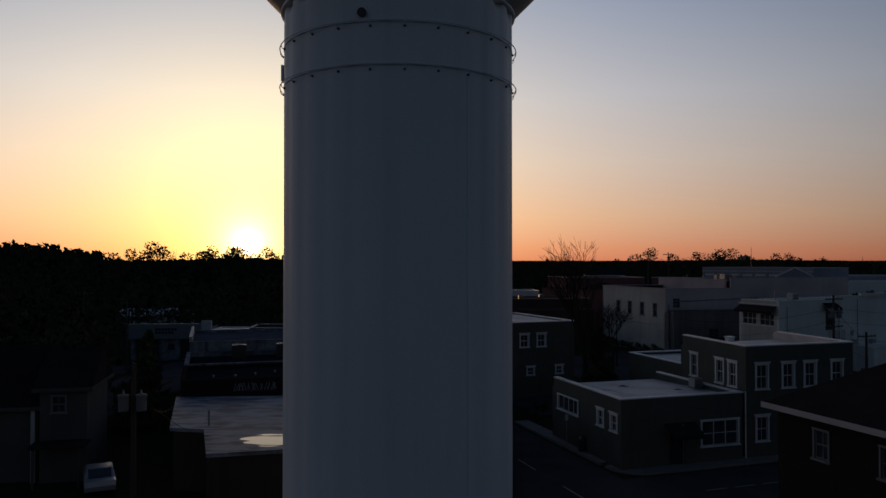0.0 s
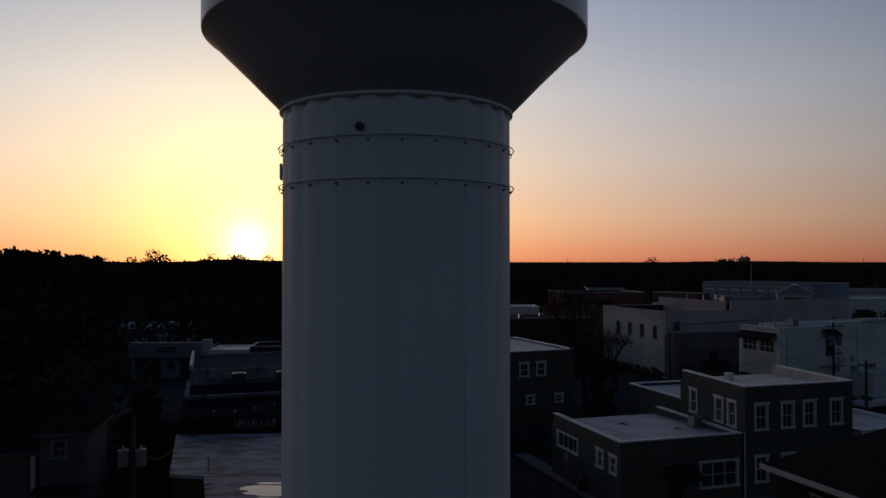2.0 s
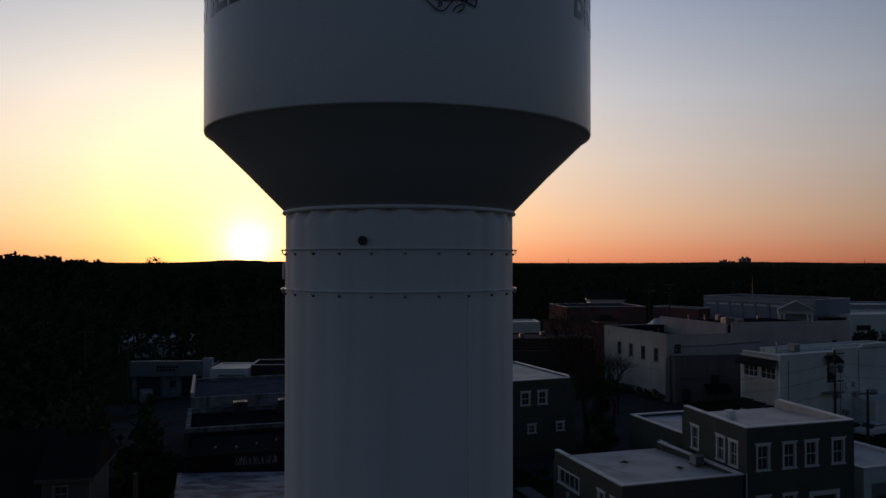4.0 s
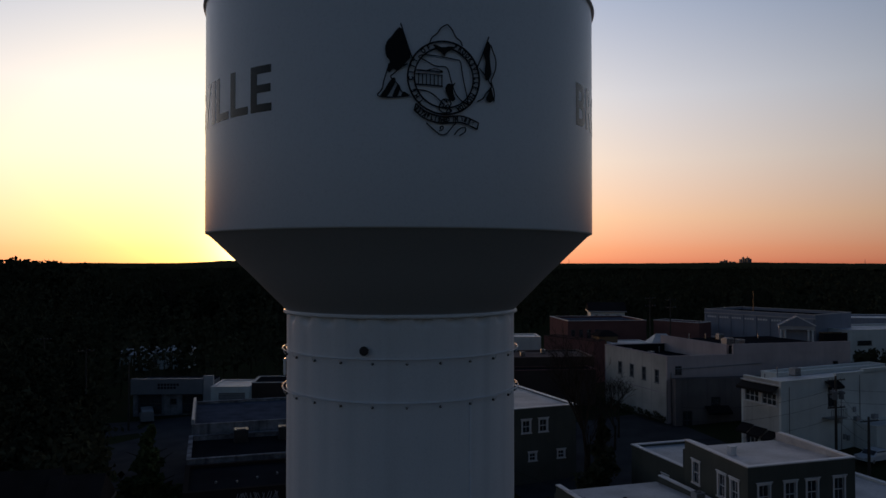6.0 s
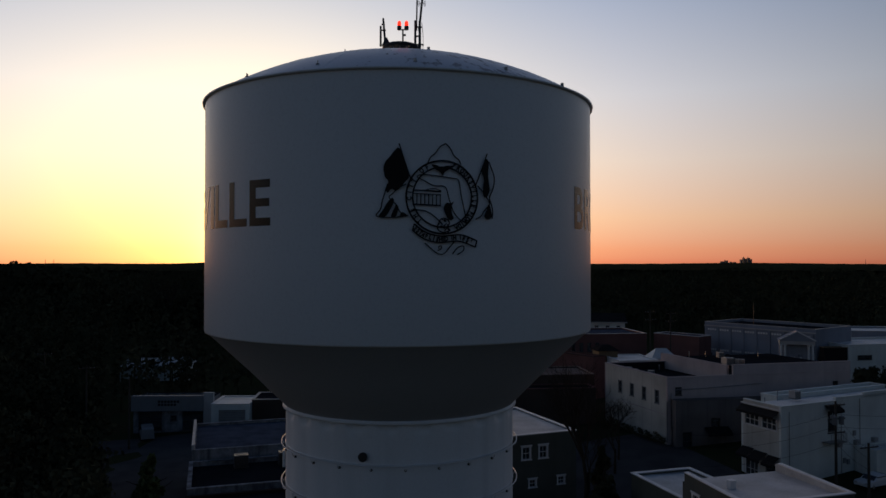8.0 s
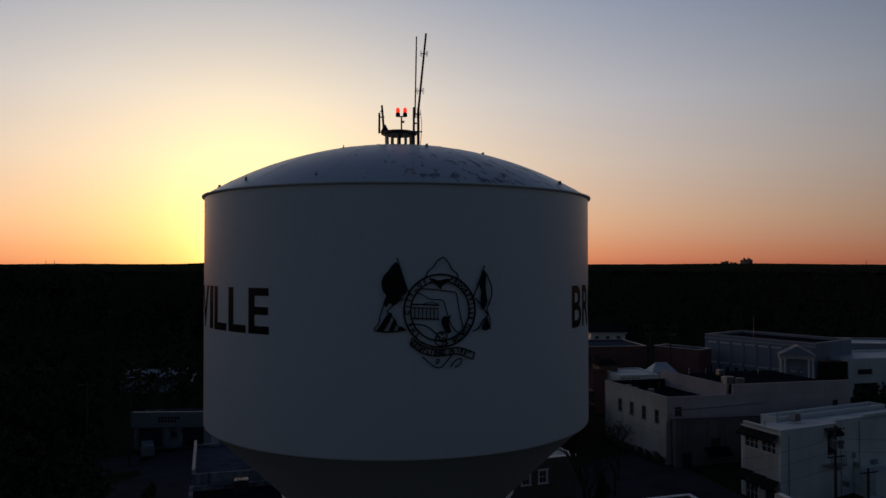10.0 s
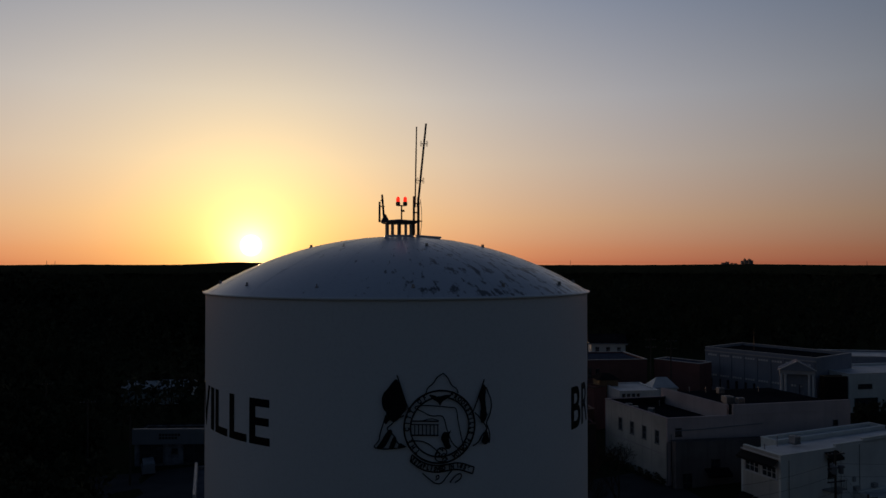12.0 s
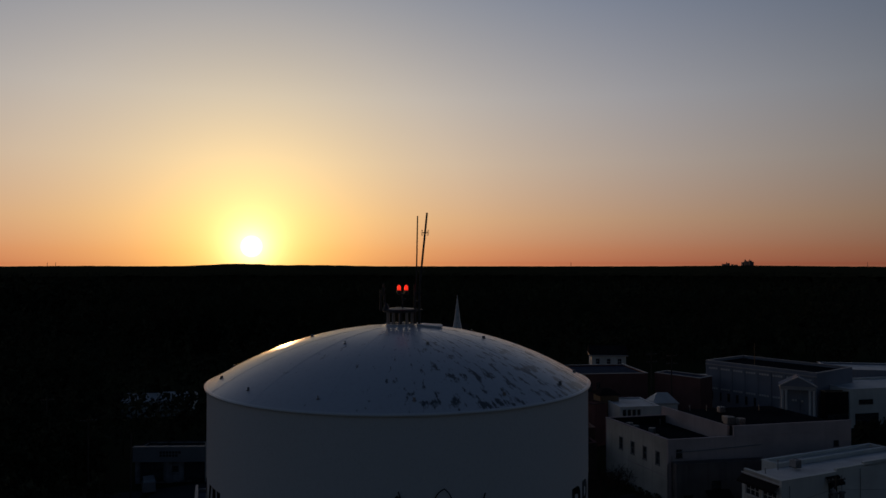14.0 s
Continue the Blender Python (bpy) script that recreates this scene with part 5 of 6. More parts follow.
roof_unit(green.matrix_basis @ Vector((6.4, 8.0, 7.8)), 22, 1.2)

# ---- west side: flat roofs, shop and house ----
FA = 17.0
flat = thing("flat_roof_building", Matrix.Translation((0, 0, 0)), "low block building with a patched, rain-wet white roof", "building")
for (ax, ay), (bx, by) in (((-17.1, 49.1), (-14.9, 48.7)), ((-14.9, 48.7), (-12.9, 42.7)), ((-12.9, 42.7), (4.0, 46.7)), ((4.0, 46.7), (4.0, 61.0)), ((-20.4, 59.8), (-17.1, 49.1))):
    w = math.hypot(bx - ax, by - ay)
    part("wall", boxes((0, 0.02, -1, w, 0.3, 3.70)), "brownwall", flat, m=Matrix.Translation((ax, ay, 0)) @ Matrix.Rotation(math.atan2(by - ay, bx - ax), 4, "Z"))
bm = bmesh.new()
pts = [(-17.3, 49.0), (-15.0, 48.6), (-13.0, 42.5), (4.1, 46.5), (4.1, 61.2), (-20.7, 60.0)]
top = [bm.verts.new((x, y, 3.92)) for x, y in pts]
low = [bm.verts.new((x, y, 3.70)) for x, y in pts]
bm.faces.new(top)
bm.faces.new(low[::-1])
for i in range(6):
    bm.faces.new((top[i], top[(i + 1) % 6], low[(i + 1) % 6], low[i]))
part("roof", bm, None, flat, "pale roof coating with dark patches").data.materials.append(node_material("patched_roof_coating", (0.30, 0.325, 0.375), (0.07, 0.074, 0.092), 6.0, 0.9, 0.6, bump=0.15, fine=2.2, spec=0.05, hard=True, stretch=(0.6, 1.6, 1)))


def puddle(x, y, rx, ry, k, label):
    """A shallow pool with a lobed edge."""
    bm = bmesh.new()
    mid_v = bm.verts.new((0, 0, 0))
    edge = []
    for a in np.linspace(0, 2 * math.pi, 56, endpoint=False):
        r = 1 + 0.10 * math.sin(3 * a + k) + 0.08 * math.sin(5 * a + 2 * k) + 0.05 * math.sin(9 * a)
        edge.append(bm.verts.new((rx * r * math.cos(a), ry * r * math.sin(a), 0)))
    for p, q in zip(edge, edge[1:] + edge[:1]):
        bm.faces.new((mid_v, p, q))
    tagged(part("puddle", bm, "puddle", m=Matrix.Translation((x, y, 3.926))), label, "puddle")


puddle(-9.0, 45.6, 3.0, 1.15, 0.6, "shallow still rain puddle on the flat roof")
puddle(-10.4, 47.0, 0.9, 0.22, 2.0, "narrow shallow rain puddle on the flat roof")
puddle(-10.0, 44.2, 0.6, 0.12, 1.0, "small shallow rain puddle on the flat roof")
pipe_vent(Vector((-15.0, 49.6, 3.9)), 0.9, 0.05)
back = building("dark_shop", "soot-dark block building with painted scrawl on its wall", "building", (-20.5, 60.4), FA, 24, 8.5, 5.0, "blackwall", "roofdark", "blackwall", -0.1, 0.2)
random.seed(5)
for k in range(11):  # unreadable painted scrawl as plain bars
    x = 4.0 + 0.32 * k
    for j in range(2):
        part("scrawl", boxes((0, -0.006, 0, 0.05, -0.003, 0.55 + 0.15 * random.random())), "greywall", back, "plain painted bar", m=Matrix.Translation((x + 0.13 * j, 0, 4.16)) @ Matrix.Rotation(random.uniform(-0.5, 0.5), 4, "Y"))
for k in range(9):
    pipe_vent(back.matrix_basis @ Vector((2.5 + 1.7 * k, 2.5 + 3 * random.random(), 4.88)), 0.14, 0.06)
mid_low = building("grey_workshop", "white-walled workshop with a lower front roof", "building", (-23.9, 71.5), FA, 26, 10.2, 4.75, "grubby", "roofdark", "grubby", -0.4, 0.45)
mid = building("grey_workshop", "white-walled workshop with a slate-blue felt roof", "building", (-26.9, 82.0), FA, 30, 14, 5.75, "grubby", "roofblue", "grubby", -0.8, 0.25)
part("gable_parapet", boxes((-0.05, 0.1, 6.6, 0.25, 14.0, 7.15)), "fascia", mid, "pale side parapet")
for x in (5.2, 9.8, 14.0):
    roof_unit(mid_low.matrix_basis @ Vector((x, 8.4, 4.68)), FA, 1.6, "dark sheet-metal air conditioner on a workshop roof", "darksteel")
store = building("low_shop", "low grey shop with a deep sign fascia", "shops", (-50.2, 124.0), 2, 12.4, 6.0, 3.7, "grubby", "roofdark", "roofdark", -1.4, 0.3, {"f": [(0.9, 0.1, 3.6, 3.0, "plain"), (7.9, 0.1, 3.3, 3.0, "plain"), (6.0, 1.6, 0.9, 0.8, "plain")]})
part("fascia", boxes((-0.1, -0.9, 3.3, 11.4, -0.003, 5.75)), "signgrey", store, "deep grey sign fascia")
for r in range(2):
    for k in range(7 - r):
        part("sign_bar", boxes((4.2 + 0.5 * k, -0.92, 4.35 - 0.5 * r + 0.3, 4.58 + 0.5 * k, -0.903, 4.72 - 0.5 * r + 0.3)), "black", store)
part("pillar", boxes((11.42, -0.7, -0.5, 13.0, -0.05, 6.2)), "fascia", store)
shed = building("white_shed", "small pale shed with a bright metal roof", "shed", (-36.9, 121.6), 2, 6.0, 7.5, 3.3, "whitewall", "roofwhite", "white", -1.4, 0.05, {"f": [(1.2, 0.6, 4.2, 3.2, "shutter")]})
building("long_shed", "long low brown shed", "shed", (-31.0, 124.0), 4, 34, 7, 3.6, "brownwall", "roofdark", "fascia", -1.4, 0.1)
house = gabled("clapboard_house", "pale clapboard house with a dark gabled roof", (-26.3, 50.5), 12, 2.9, 6.0, 5.95, 8.2, "clapboard", "shingle", 0.0, {"f": [(0.75, 4.55, 0.8, 1.05, "grey")]}, 0.35, board="clapboard")
part("porch_roof", boxes((-0.2, -1.8, 2.55, 3.1, -0.02, 2.75)), "shingle", house)
for x in (0.0, 2.7):
    part("porch_post", boxes((x, -1.7, -0.2, x + 0.14, -1.56, 2.55)), "clapboard", house)
side = gabled("clapboard_house", "dark-roofed house wing with a white porch post", (-36.5, 49.0), 12, 10.0, 7.0, 4.7, 8.4, "clapboard", "shingle", 0.0, over=0.5, board="clapboard")
part("porch_post", boxes((9.7, -0.45, -0.2, 9.95, -0.30, 4.65)), "fascia", side)

# bright metal roofs seen through the trees
for k in range(2):
    r = gabled("far_shed", "far low shed with a bright metal roof among trees", (-74.5 + 8.0 * k, 176 + 2 * k), 4, 7.0, 8, 3.2, 4.7, "whitewall", "roofwhite", -1.6, over=0.3)
# white church spire
spire = thing("church_steeple", Matrix.Translation((4.6, 250, 0)), "slender white church steeple", "steeple")
part("tower", boxes((-1.9, -1.9, 0, 1.9, 1.9, 12)), "white", spire)
part("spire", lathe([(1.75, 12), (1.0, 15.5), (0.05, 23.6), (0, 23.7)], 8), "white", spire)
church = gabled("church", "church nave with a dark roof", (1.0, 252.2), 5, 8, 18, 8.5, 13.0, "whitewall", "shingle", 0.0)

# power station on the horizon
plant = thing("power_station", Matrix.Translation((1790, 4500, 20)), "far power station blocks and stacks on the horizon", "power station")
for (x, w, h) in ((-125, 20, 11), (-96, 12, 16), (-70, 8, 9), (-52, 16, 7), (-8, 10, 22), (8, 8, 32), (20, 9, 26), (34, 14, 31), (50, 9, 24)):
    part("block", boxes((x, 0, -15, x + w, 20, h)), "farstone", plant)
for x in (-100, 12, 38):
    part("stack", tube(bmesh.new(), (x, 10, 0), (x, 10, 38 if x > 0 else 20), 2.6, 2.0, 10), "farstone", plant)
for (a, h) in ((-27.6, 14), (-27.1, 13), (9.6, 18), (29.3, 17)):
    d = 4300
    m = thing("radio_mast", Matrix.Translation((d * math.tan(radians(a)), d, hill(d * math.tan(radians(a)), d) + 8)), "far thin radio mast on the horizon", "mast", "far masts")
    part("mast", tube(bmesh.new(), (0, 0, 0), (0, 0, h + 10), 1.6, 0.8, 5), "farstone", m)


# ---- street furniture, poles and wires ----
def utility_pole(x, y, h, arms, transformers=0, deg=18.5, label="weathered wooden utility pole with crossarms"):
    z = ground_z(x, y)
    p = thing("utility_pole", Matrix.Translation((x, y, z)) @ Matrix.Rotation(radians(deg), 4, "Z"), label, "utility pole", "utility poles")
    part("pole", tube(bmesh.new(), (0, 0, -0.5), (0, 0, h), 0.17, 0.11, 10), "wood", p)
    for k in range(arms):
        z = h - 0.5 - 1.5 * k
        arm = part("crossarm", boxes((-1.2, -0.15, z, 1.2, -0.04, z + 0.12)), "wood", p)
        for sx in (-1.1, -0.55, 0.55, 1.1):
            part("insulator", lathe([(0.03, 0.0), (0.06, 0.05), (0.03, 0.09), (0.05, 0.13), (0, 0.16)], 8), "acunit", arm, m=Matrix.Translation((sx, -0.1, z + 0.12)))
    for k in range(transformers):
        a = [-0.45, 0.45, 0.0][k]
        t = part("transformer", lathe([(0.0, 0.0), (0.26, 0.0), (0.27, 0.06), (0.27, 0.78), (0.29, 0.80), (0.29, 0.86), (0.0, 0.92)], 16), "signgrey", p, "grey drum transformer", m=Matrix.Translation((a, -0.32 if k < 2 else 0.4, h - 2.5)), smooth=True)
        part("bushing", lathe([(0.03, 0.9), (0.06, 0.96), (0.03, 1.02), (0.05, 1.08), (0, 1.14)], 8), "fascia", t)
    return p


def wire(a, b, sag=0.6, r=0.014):
    a, b = Vector(a), Vector(b)
    pts = [a.lerp(b, k / 14) - Vector((0, 0, 4 * sag * (k / 14) * (1 - k / 14))) for k in range(15)]
    tagged(part("power_line", path_tube(bmesh.new(), pts, r, 4), "black"), "thin black overhead wire", "wire", "overhead wires")


utility_pole(43.0, 83.7, 9.5, 3, 3)
utility_pole(44.5, 80.0, 6.1, 1)
utility_pole(-16.6, 41.6, 9.0, 0, 2, 10)
utility_pole(-72, 138, 11.5, 1)
utility_pole(-56, 120, 11.5, 1)
utility_pole(-46.6, 113.5, 10.5, 0)
utility_pole(41.0, 150, 13.5, 2)
utility_pole(45.0, 150, 13.0, 2)
for dz in (0.0, 1.4, 3.2):
    wire((43.0, 83.7, 9.4 - dz), (44.5, 80.0, 6.2 - 0.6 * dz), 0.3)
    wire((43.0, 83.7, 9.4 - dz), (24, 77, 8.6 - dz), 0.8)
    wire((43.0, 83.7, 9.3 - dz), (80, 96, 9.4 - dz), 1.2)
for dx in (-0.5, 0.0, 0.5):
    wire((12.0 + dx, 24.0, 8.6), (28 + dx, 54.0, 3.6 + dx), 1.4, 0.010)
wire((5.0, 65.0, 6.0), (34.0, 40.0, 5.0), 1.4, 0.010)
wire((-16.5, 41.4, 7.6), (-20.0, 60.0, 4.6), 1.5)
wire((-16.2, 41.4, 7.4), (-13.3, 48.7, 3.6), 0.9)


def street_sign(x, y, h, panel):
    s = thing("street_sign", Matrix.Translation((x, y, 0.14)) @ Matrix.Rotation(radians(random.uniform(-15, 15)), 4, "Z"), "small pale sign plate on a thin steel post", "sign", "street signs")
    part("post", boxes((-0.03, -0.03, 0, 0.03, 0.03, h)), "steel", s)
    part("plate", boxes((-panel[0] / 2, -0.05, h - panel[1], panel[0] / 2, -0.033, h), bevel=0.006), "fascia", s, "pale blank sign plate")


street_sign(11.7, 55.2, 3.3, (0.32, 0.5))
street_sign(9.6, 59.4, 2.5, (0.25, 0.45))
p = town(5.2, 0.8)
street_sign(p.x, p.y, 2.9, (0.05, 0.05))
p = town(8.6, 2.2)
street_sign(p.x, p.y, 2.9, (0.28, 0.6))
bin_t = thing("litter_bin", Matrix.Translation((10.55, 58.0, 0.17)), "dark round litter bin on the pavement", "litter bin")
part("body", lathe([(0.0, 0.0), (0.27, 0.0), (0.31, 0.05), (0.31, 0.80), (0.28, 0.84), (0.0, 0.84)], 20), "darksteel", bin_t)
part("hood", lathe([(0.30, 0.84), (0.30, 0.92), (0.18, 1.10), (0.0, 1.14)], 20), "darksteel", bin_t)


# ---- vehicles ----
def vehicle(x, y, deg, paint, label, kind="car", z=None):
    L, W, H = (4.5, 1.78, 1.45) if kind == "car" else (5.2, 1.95, 2.1)
    v = thing(kind, Matrix.Translation((x, y, ground_z(x, y) + 0.03 if z is None else z)) @ Matrix.Rotation(radians(deg), 4, "Z"), label, kind)
    if kind == "car":
        side = [(-2.2, 0.35), (-2.25, 0.62), (-2.1, 0.86), (-1.2, 0.92), (-0.55, 1.38), (0.75, 1.42), (1.55, 0.98), (2.15, 0.90), (2.25, 0.6), (2.2, 0.32)]
    else:
        side = [(-2.6, 0.4), (-2.62, 0.8), (-2.5, 1.05), (-1.8, 1.15), (-1.25, 1.95), (-0.9, 2.08), (2.45, 2.08), (2.6, 1.9), (2.6, 0.4)]
    bm = bmesh.new()
    rows = []
    for yy, k in ((-W / 2, 0.93), (-W / 2 + 0.10, 1.0), (W / 2 - 0.10, 1.0), (W / 2, 0.93)):
        rows.append([bm.verts.new((px, yy * (1.0 if pz < 1.0 else 0.88), 0.35 + (pz - 0.35) * k if pz > 0.35 else pz)) for px, pz in side])
    n = len(side)
    for a, b in zip(rows, rows[1:]):
        for i in range(n):
            bm.faces.new((a[i], a[(i + 1) % n], b[(i + 1) % n], b[i]))
    bm.faces.new(rows[0][::-1])
    bm.faces.new(rows[-1])
    body = part("body", bm, paint, v, smooth=False)
    if kind == "car":
        part("windscreen", boxes((-0.02, -0.70, 0, 0.02, 0.70, 0.66)), "glass", v, m=Matrix.Translation((-1.18, 0, 0.92)) @ Matrix.Rotation(radians(54), 4, "Y"))
        part("rear_window", boxes((-0.02, -0.66, 0, 0.02, 0.66, 0.78)), "glass", v, m=Matrix.Translation((1.58, 0, 1.0)) @ Matrix.Rotation(radians(-60), 4, "Y"))
    else:
        part("windscreen", boxes((-0.02, -0.74, 0, 0.02, 0.74, 0.85)), "glass", v, m=Matrix.Translation((-1.82, 0, 1.18)) @ Matrix.Rotation(radians(34), 4, "Y"))
    for sy in (-1, 1):
        z1 = H - 0.15
        part("side_window", boxes((-0.75, sy * W * 0.44 - 0.035, H * 0.66, 0.95, sy * W * 0.44 + 0.035, z1)), "glass", v)
        part("headlight", boxes((-L / 2 - 0.02, sy * 0.62 - 0.16, 0.62, -L / 2 + 0.12, sy * 0.62 + 0.16, 0.78), bevel=0.02), "fascia", v, "clear headlight")
        for sx in (-1.4, 1.38):
            wh = part("wheel", lathe([(0.0, -0.10), (0.30, -0.10), (0.33, -0.06), (0.33, 0.06), (0.30, 0.10), (0.0, 0.10)], 20), "rubber", v, m=Matrix.Translation((sx, sy * (W / 2 - 0.11), 0.33)) @ Matrix.Rotation(radians(90), 4, "X"))
            part("rim", lathe([(0.0, -0.115), (0.20, -0.11), (0.21, 0.11), (0.0, 0.115)], 12), "steel", wh)
    return v


vehicle(-22.0, 49.6, -64, "carsilver", "pale silver car parked in deep shade beside the house", "car")
vehicle(-46.6, 120.4, -66, "carsilver", "pale silver van parked at the low shop", "van")
vehicle(47.4, 84.0, 25, "carwhite", "pale car parked below the white block", "car")
vehicle(49.5, 75.8, 20, "cardark", "dark car parked below the white block", "car")

# ---- trees ----
rng = np.random.default_rng(11)


def leaf_cards(points, size, jitter=0.45):
    """Small bent leaf clumps, each a quad turned its own way, at the points."""
    n = len(points)
    d1 = rng.normal(size=(n, 3))
    d1 /= np.linalg.norm(d1, axis=1)[:, None]
    d2 = np.cross(d1, rng.normal(size=(n, 3)))
    d2 /= np.linalg.norm(d2, axis=1)[:, None]
    s = size * rng.uniform(1 - jitter, 1 + jitter, n)[:, None]
    v = np.stack([points - d1 * s, points - d2 * s * 0.6, points + d1 * s, points + d2 * s * 0.6], axis=1).reshape(-1, 3)
    q = np.arange(4 * n).reshape(-1, 4)
    return v, q


def crown_points(n, height, spread, low=0.35, lobes=7, pine=False):
    """Points in an uneven crown of several lobes."""
    out = []
    for k in range(lobes):
        f = (k + 0.5) / lobes
        z = height * (low + (0.93 - low) * f)
        w = spread * (math.sin(math.pi * (0.18 + 0.72 * f)) if not pine else (1.08 - f) ** 0.8)
        a = rng.uniform(0, 2 * math.pi)
        c = np.array([0.55 * w * math.cos(a), 0.55 * w * math.sin(a), z + rng.uniform(-0.04, 0.04) * height])
        r = np.array([0.62 * w, 0.62 * w, height * (0.13 if not pine else 0.09)]) * rng.uniform(0.8, 1.25)
        p = rng.normal(size=(n // lobes, 3))
        p /= np.linalg.norm(p, axis=1)[:, None]
        out.append(c + p * r * rng.uniform(0.45, 1.0, (len(p), 1)))
    return np.concatenate(out)


def woods(name, label, spots, cards, size, mat="leaf", trunks=True, broad=(0.24, 0.36)):
    """Many trees, too many to count, in one mesh. spots: (x, y, height)."""
    kinds = [crown_points(cards, 1.0, rng.uniform(*broad), rng.uniform(0.08, 0.35), int(rng.integers(6, 11)), k % 4 == 3 and broad[1] < 0.4) for k in range(10)]
    vs, qs, at = [], [], 0
    for x, y, h in spots:
        p = kinds[int(rng.integers(10))]
        a = rng.uniform(0, 2 * math.pi)
        rot = np.array([[math.cos(a), -math.sin(a), 0], [math.sin(a), math.cos(a), 0], [0, 0, 1]])
        z = ground_z(x, y) + hill(x, y)
        v, q = leaf_cards((p @ rot.T) * h * np.array([1, 1, 1]) + np.array([x, y, z]), size * h)
        vs.append(v)
        qs.append(q + at)
        at += len(v)
        if trunks:
            w = 0.018 * h
            t = np.array([[sx * w * k, sy * w * k, zz] for zz, k in ((-0.3, 1.0), (0.62 * h, 0.45)) for sx, sy in ((-1, -1), (1, -1), (1, 1), (-1, 1))]) + np.array([x, y, z])
            vs.append(t)
            qs.append(np.array([[0, 1, 5, 4], [1, 2, 6, 5], [2, 3, 7, 6], [3, 0, 4, 7]]) + at)
            at += 8
    ob = link_mesh(name, quick_mesh(name, np.concatenate(vs), np.concatenate(qs)), mat)
    return tagged(ob, label, "woods", kind="stuff")


def clear_of_town(x, y):
    if -40 < x < 8 and y < 150:
        return False
    if -75 < x <= -40 and y < 140:
        return False
    if x >= 8 and y < 215 and x < 150:
        return False
    if abs(x - 4.5) < 14 and 235 < y < 275:
        return False
    return True


spots = []
for _ in range(8000):
    y = math.sqrt(rng.uniform(135 ** 2, 620 ** 2))
    x = rng.uniform(-0.66, 0.66) * y
    if not clear_of_town(x, y):
        continue
    az = math.degrees(math.atan2(x, y))
    h = rng.uniform(8.0, 12.5)
    if az < -24 and y > 380:
        h = rng.uniform(18, 23) + 4.5 * smooth_step(24, 31, -az)
    elif az < -10 and y > 280:
        h = rng.uniform(12, 17)
    if len(spots) < 3300:
        spots.append((x, y, h))
woods("mixed_woods", "dark mixed woods beyond the town", spots, 84, 0.055)
tall = [(-118, 305, 24.7), (-112, 300, 23.2), (-123, 309, 22.2), (-95, 318, 22.2), (-88, 312, 22.7), (-83, 318, 23.0), (-76, 322, 21.7), (-70, 315, 20.8), (-62, 320, 20.8), (-54, 318, 20.2), (66, 250, 13.8), (73, 255, 15.2), (78, 250, 14.4), (88, 258, 14.8), (94, 250, 15.6), (99, 256, 15.0), (104, 252, 13.8), (110, 250, 13.3), (118, 258, 14.0), (130, 255, 13.3), (-99, 312, 21.5), (-104, 316, 20.5), (-80, 310, 22.0), (-91, 306, 22.2), (-126, 300, 20.0), (-66, 318, 20.2), (-58, 314, 19.4)]
woods("tall_trees", "taller broad trees standing over the woods", tall, 1100, 0.020, broad=(0.42, 0.55))
far_spots = []
for _ in range(5200):
    y = math.sqrt(rng.uniform(600 ** 2, 1700 ** 2))
    far_spots.append((rng.uniform(-0.64, 0.64) * y, y, rng.uniform(8, 13)))
woods("far_woods", "far dark woods toward the horizon", far_spots, 30, 0.10, trunks=False)
west = []
for _ in range(900):
    y = rng.uniform(56, 215)
    x = -y * rng.uniform(0.45, 0.72)
    if not (-58 < x < -28 and 92 < y < 124):
        west.append((x, y, rng.uniform(6.5, 10.5)))
woods("west_woods", "dark dense trees west of the yard", west[:420], 300, 0.036)
left = [(-62 + rng.uniform(-30, 4), rng.uniform(62, 118), rng.uniform(7, 11)) for _ in range(34)] + [(-48 + rng.uniform(-3, 5), rng.uniform(60, 78), rng.uniform(4, 7)) for _ in range(9)]
woods("garden_trees", "dark garden trees behind the clapboard house", left, 380, 0.034)
screen = [(-70 + 4.2 * k + rng.uniform(-1.5, 1.5), 168 + rng.uniform(-3, 2), rng.uniform(5.6, 7.2)) for k in range(9)]
woods("tree_screen", "thin dark trees in front of the far sheds", screen, 110, 0.030)


def far_canopy():
    """The treetops of the land out to the horizon as one uneven sheet."""
    vs, rows = [], []
    ds = np.concatenate([np.linspace(1500, 3000, 60), np.linspace(3030, 4850, 50)])
    azs = np.radians(np.linspace(-36, 36, 520))
    for d in ds:
        for a in azs:
            x, y = d * math.sin(a), d * math.cos(a)
            n = noise.noise(Vector((x * 0.02, y * 0.006, 0))) * 2.2 + noise.noise(Vector((x * 0.09, y * 0.03, 5))) * 1.4
            vs.append((x, y, hill(x, y) + 9.5 + n))
    n = len(azs)
    q = [(j * n + i, j * n + i + 1, (j + 1) * n + i + 1, (j + 1) * n + i) for j in range(len(ds) - 1) for i in range(n - 1)]
    tagged(link_mesh("far_treetops", quick_mesh("far_treetops", vs, q), "canopy"), "dark treetops of flat woodland reaching the horizon", "woods", kind="stuff")


far_canopy()


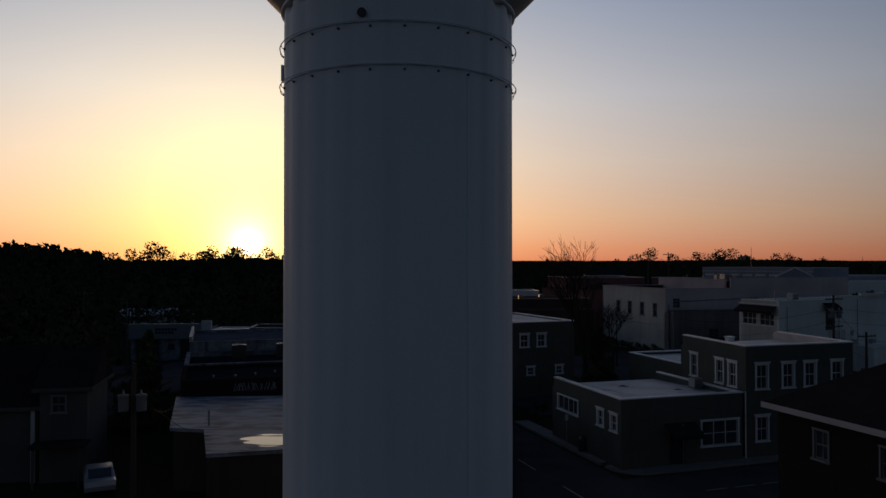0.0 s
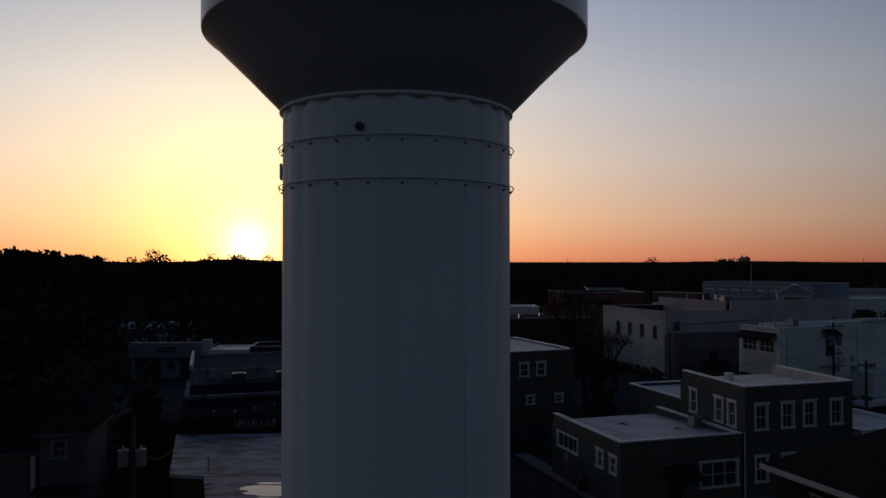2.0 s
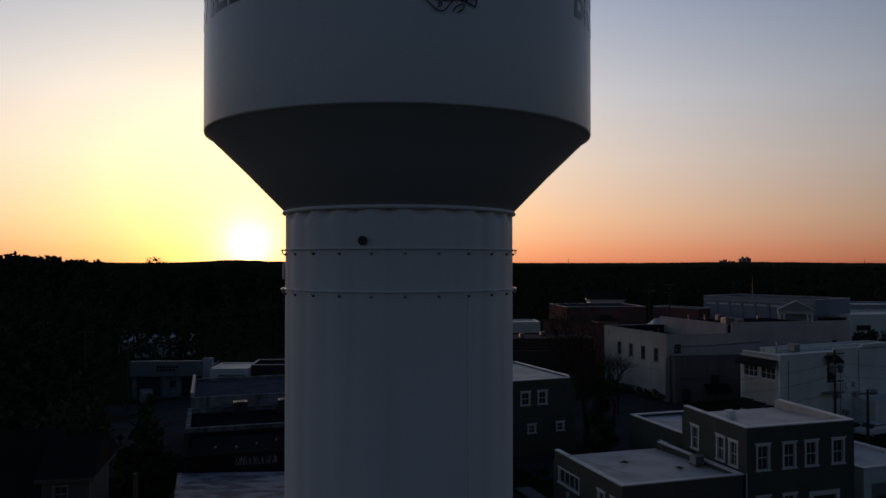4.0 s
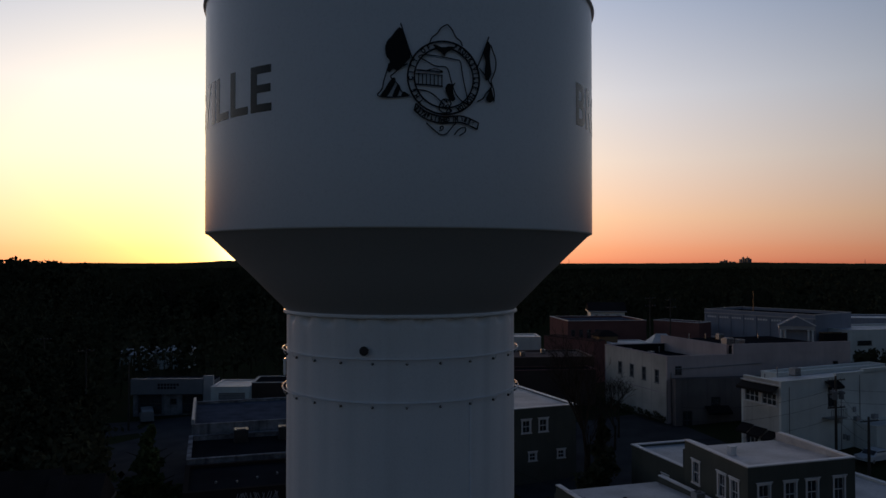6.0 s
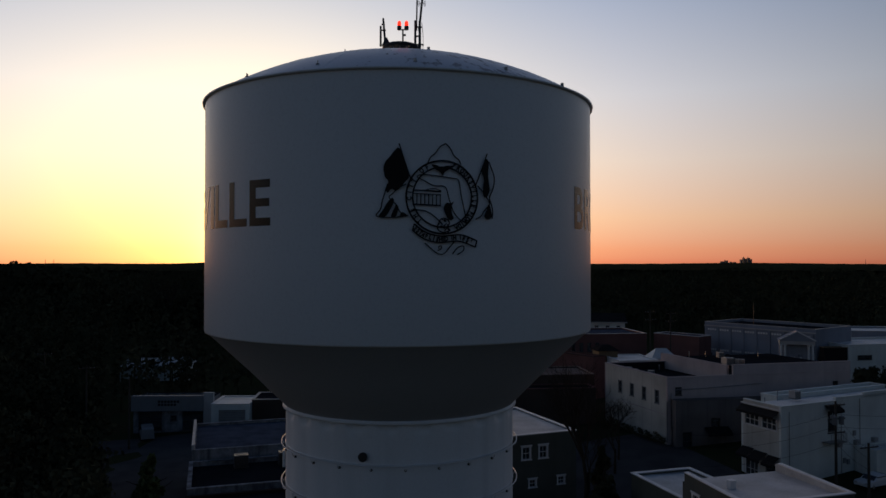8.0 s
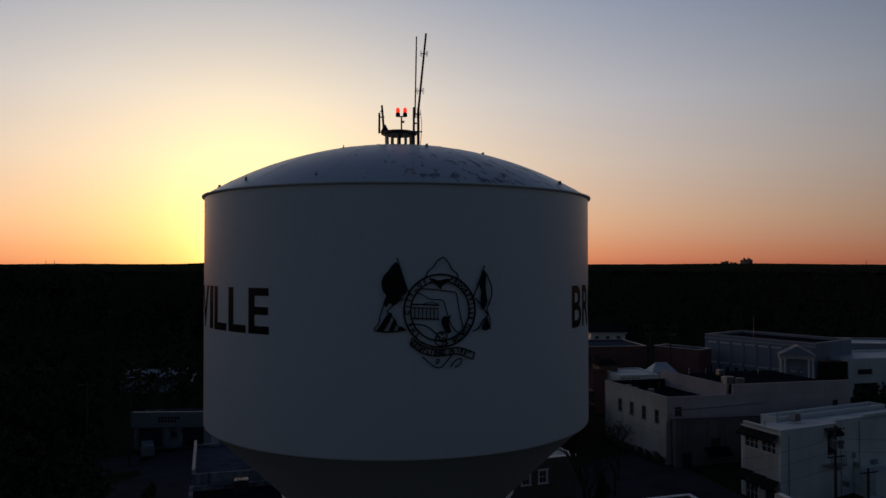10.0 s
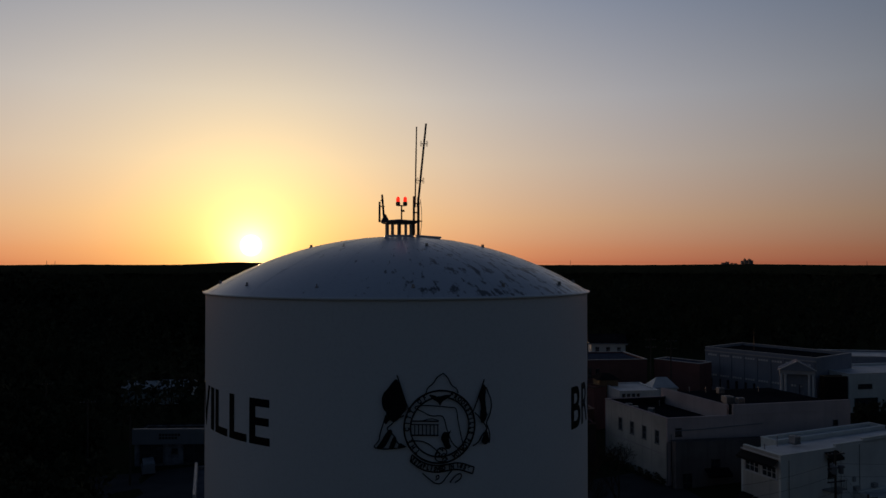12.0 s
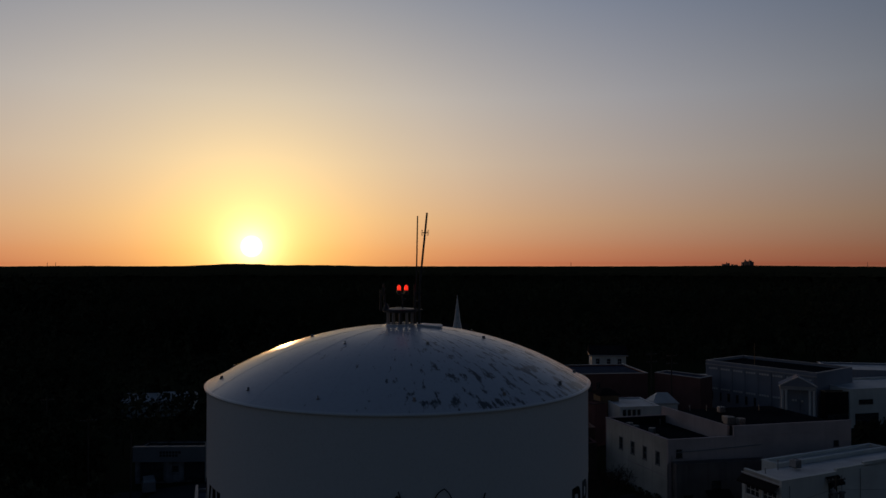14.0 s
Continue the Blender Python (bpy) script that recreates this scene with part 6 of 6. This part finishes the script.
def single_tree(x, y, h, spread, cards, size, label, pine=False, mat="leaf"):
    z = ground_z(x, y)
    t = thing("tree", Matrix.Translation((x, y, z)), label, "tree")
    bm = tube(bmesh.new(), (0, 0, -0.3), (0.1, 0, h * 0.75), h * 0.022, h * 0.008, 8)
    for k in range(7):
        a = 2.4 * k
        zz = h * (0.3 + 0.07 * k)
        tube(bm, (0.05, 0, zz), (spread * 0.7 * math.cos(a), spread * 0.7 * math.sin(a), zz + h * 0.12), h * 0.009, h * 0.003, 5)
    part("trunk", bm, "bark", t)
    v, q = leaf_cards(crown_points(cards, h, spread, 0.12 if pine else 0.3, 12, pine), size)
    link_mesh("crown", quick_mesh("crown", v, q), mat, t)
    return t


single_tree(-27.4, 72.0, 8.0, 3.2, 3600, 0.24, "dark conical evergreen beside the workshop", True, "pineleaf")
single_tree(-25.6, 67.5, 5.8, 2.6, 2200, 0.22, "dark evergreen shrub tree beside the workshop", True, "pineleaf")
single_tree(-30.5, 66.0, 6.0, 2.2, 1500, 0.24, "dark evergreen beside the workshop", False, "pineleaf")
single_tree(15.4, 74.0, 8.4, 1.7, 1900, 0.22, "dark ivy-clad tree beside the green block", True)
single_tree(13.9, 70.4, 4.6, 1.9, 1000, 0.22, "dark low shrub tree beside the green block")
single_tree(66.0, 118.0, 6.5, 3.0, 1600, 0.26, "dark broad tree beside the pale block")
single_tree(72.0, 121.0, 6.8, 3.0, 1600, 0.26, "dark broad tree beside the pale block")
single_tree(78.0, 124.0, 6.2, 3.0, 1600, 0.26, "dark broad tree beside the shops")


hedge = []
for k in range(26):
    f = k / 25
    hedge.append((29.6 - 6.1 * f - 0.9 + rng.uniform(-0.3, 0.3), 99.9 + 15.2 * f + rng.uniform(-0.3, 0.3), rng.uniform(0.8, 1.5)))
for k in range(16):
    p = town(1.8 + 0.9 * k, 19.0)
    hedge.append((p.x + rng.uniform(-0.3, 0.3), p.y + rng.uniform(-0.3, 0.3), rng.uniform(0.8, 1.4)))
woods("hedge", "low dark hedge along the pale wall and the car park", hedge, 140, 0.085, trunks=False, broad=(0.5, 0.7))


def bare_tree(x, y, h, label, seed, spread=0.5, depth=6):
    """A leafless tree, its limbs forking down to fine twigs."""
    r = random.Random(seed)
    t = thing("bare_tree", Matrix.Translation((x, y, ground_z(x, y))), label, "tree", "bare trees")
    trunk, limbs = bmesh.new(), bmesh.new()

    def grow(p, d, length, rad, level):
        q = p + d * length
        rad = max(rad, 0.011)
        tube(trunk if level < 1 else limbs, p, q, rad, rad * 0.7, 7 if level < 2 else 4, cap=False)
        if level >= depth:
            return
        for k in range(3 if level in (1, 2, 3) else 2):
            side = Vector((r.uniform(-1, 1), r.uniform(-1, 1), r.uniform(-0.25, 0.8)))
            nd = (d + side * spread * (1.0 + 0.12 * level)).normalized()
            grow(p.lerp(q, r.uniform(0.6, 1.0)), nd, length * r.uniform(0.66, 0.86), rad * 0.60, level + 1)

    grow(Vector((0, 0, -0.2)), Vector((0.03, 0, 1)), h * 0.24, h * 0.013, 0)
    tip = max(v.co.z for v in limbs.verts)
    for v in (*trunk.verts, *limbs.verts):
        v.co *= h / tip
    part("trunk", trunk, "bark", t)
    part("branchwork", limbs, "bark", t, "fine bare branches and twigs")


bare_tree(13.9, 75.0, 17.0, "tall leafless tree against the sky", 3, 0.36, 7)
bare_tree(20.2, 90.0, 9.0, "low spreading leafless tree beside the pale block", 8, 0.75)
bare_tree(21.8, 95.0, 7.5, "low spreading leafless tree beside the pale block", 21, 0.8)
bare_tree(16.0, 84.0, 8.0, "leafless tree at the car park", 33, 0.6)
bare_tree(-107, 300, 21.0, "leafless tree over the woods", 13, 0.5)
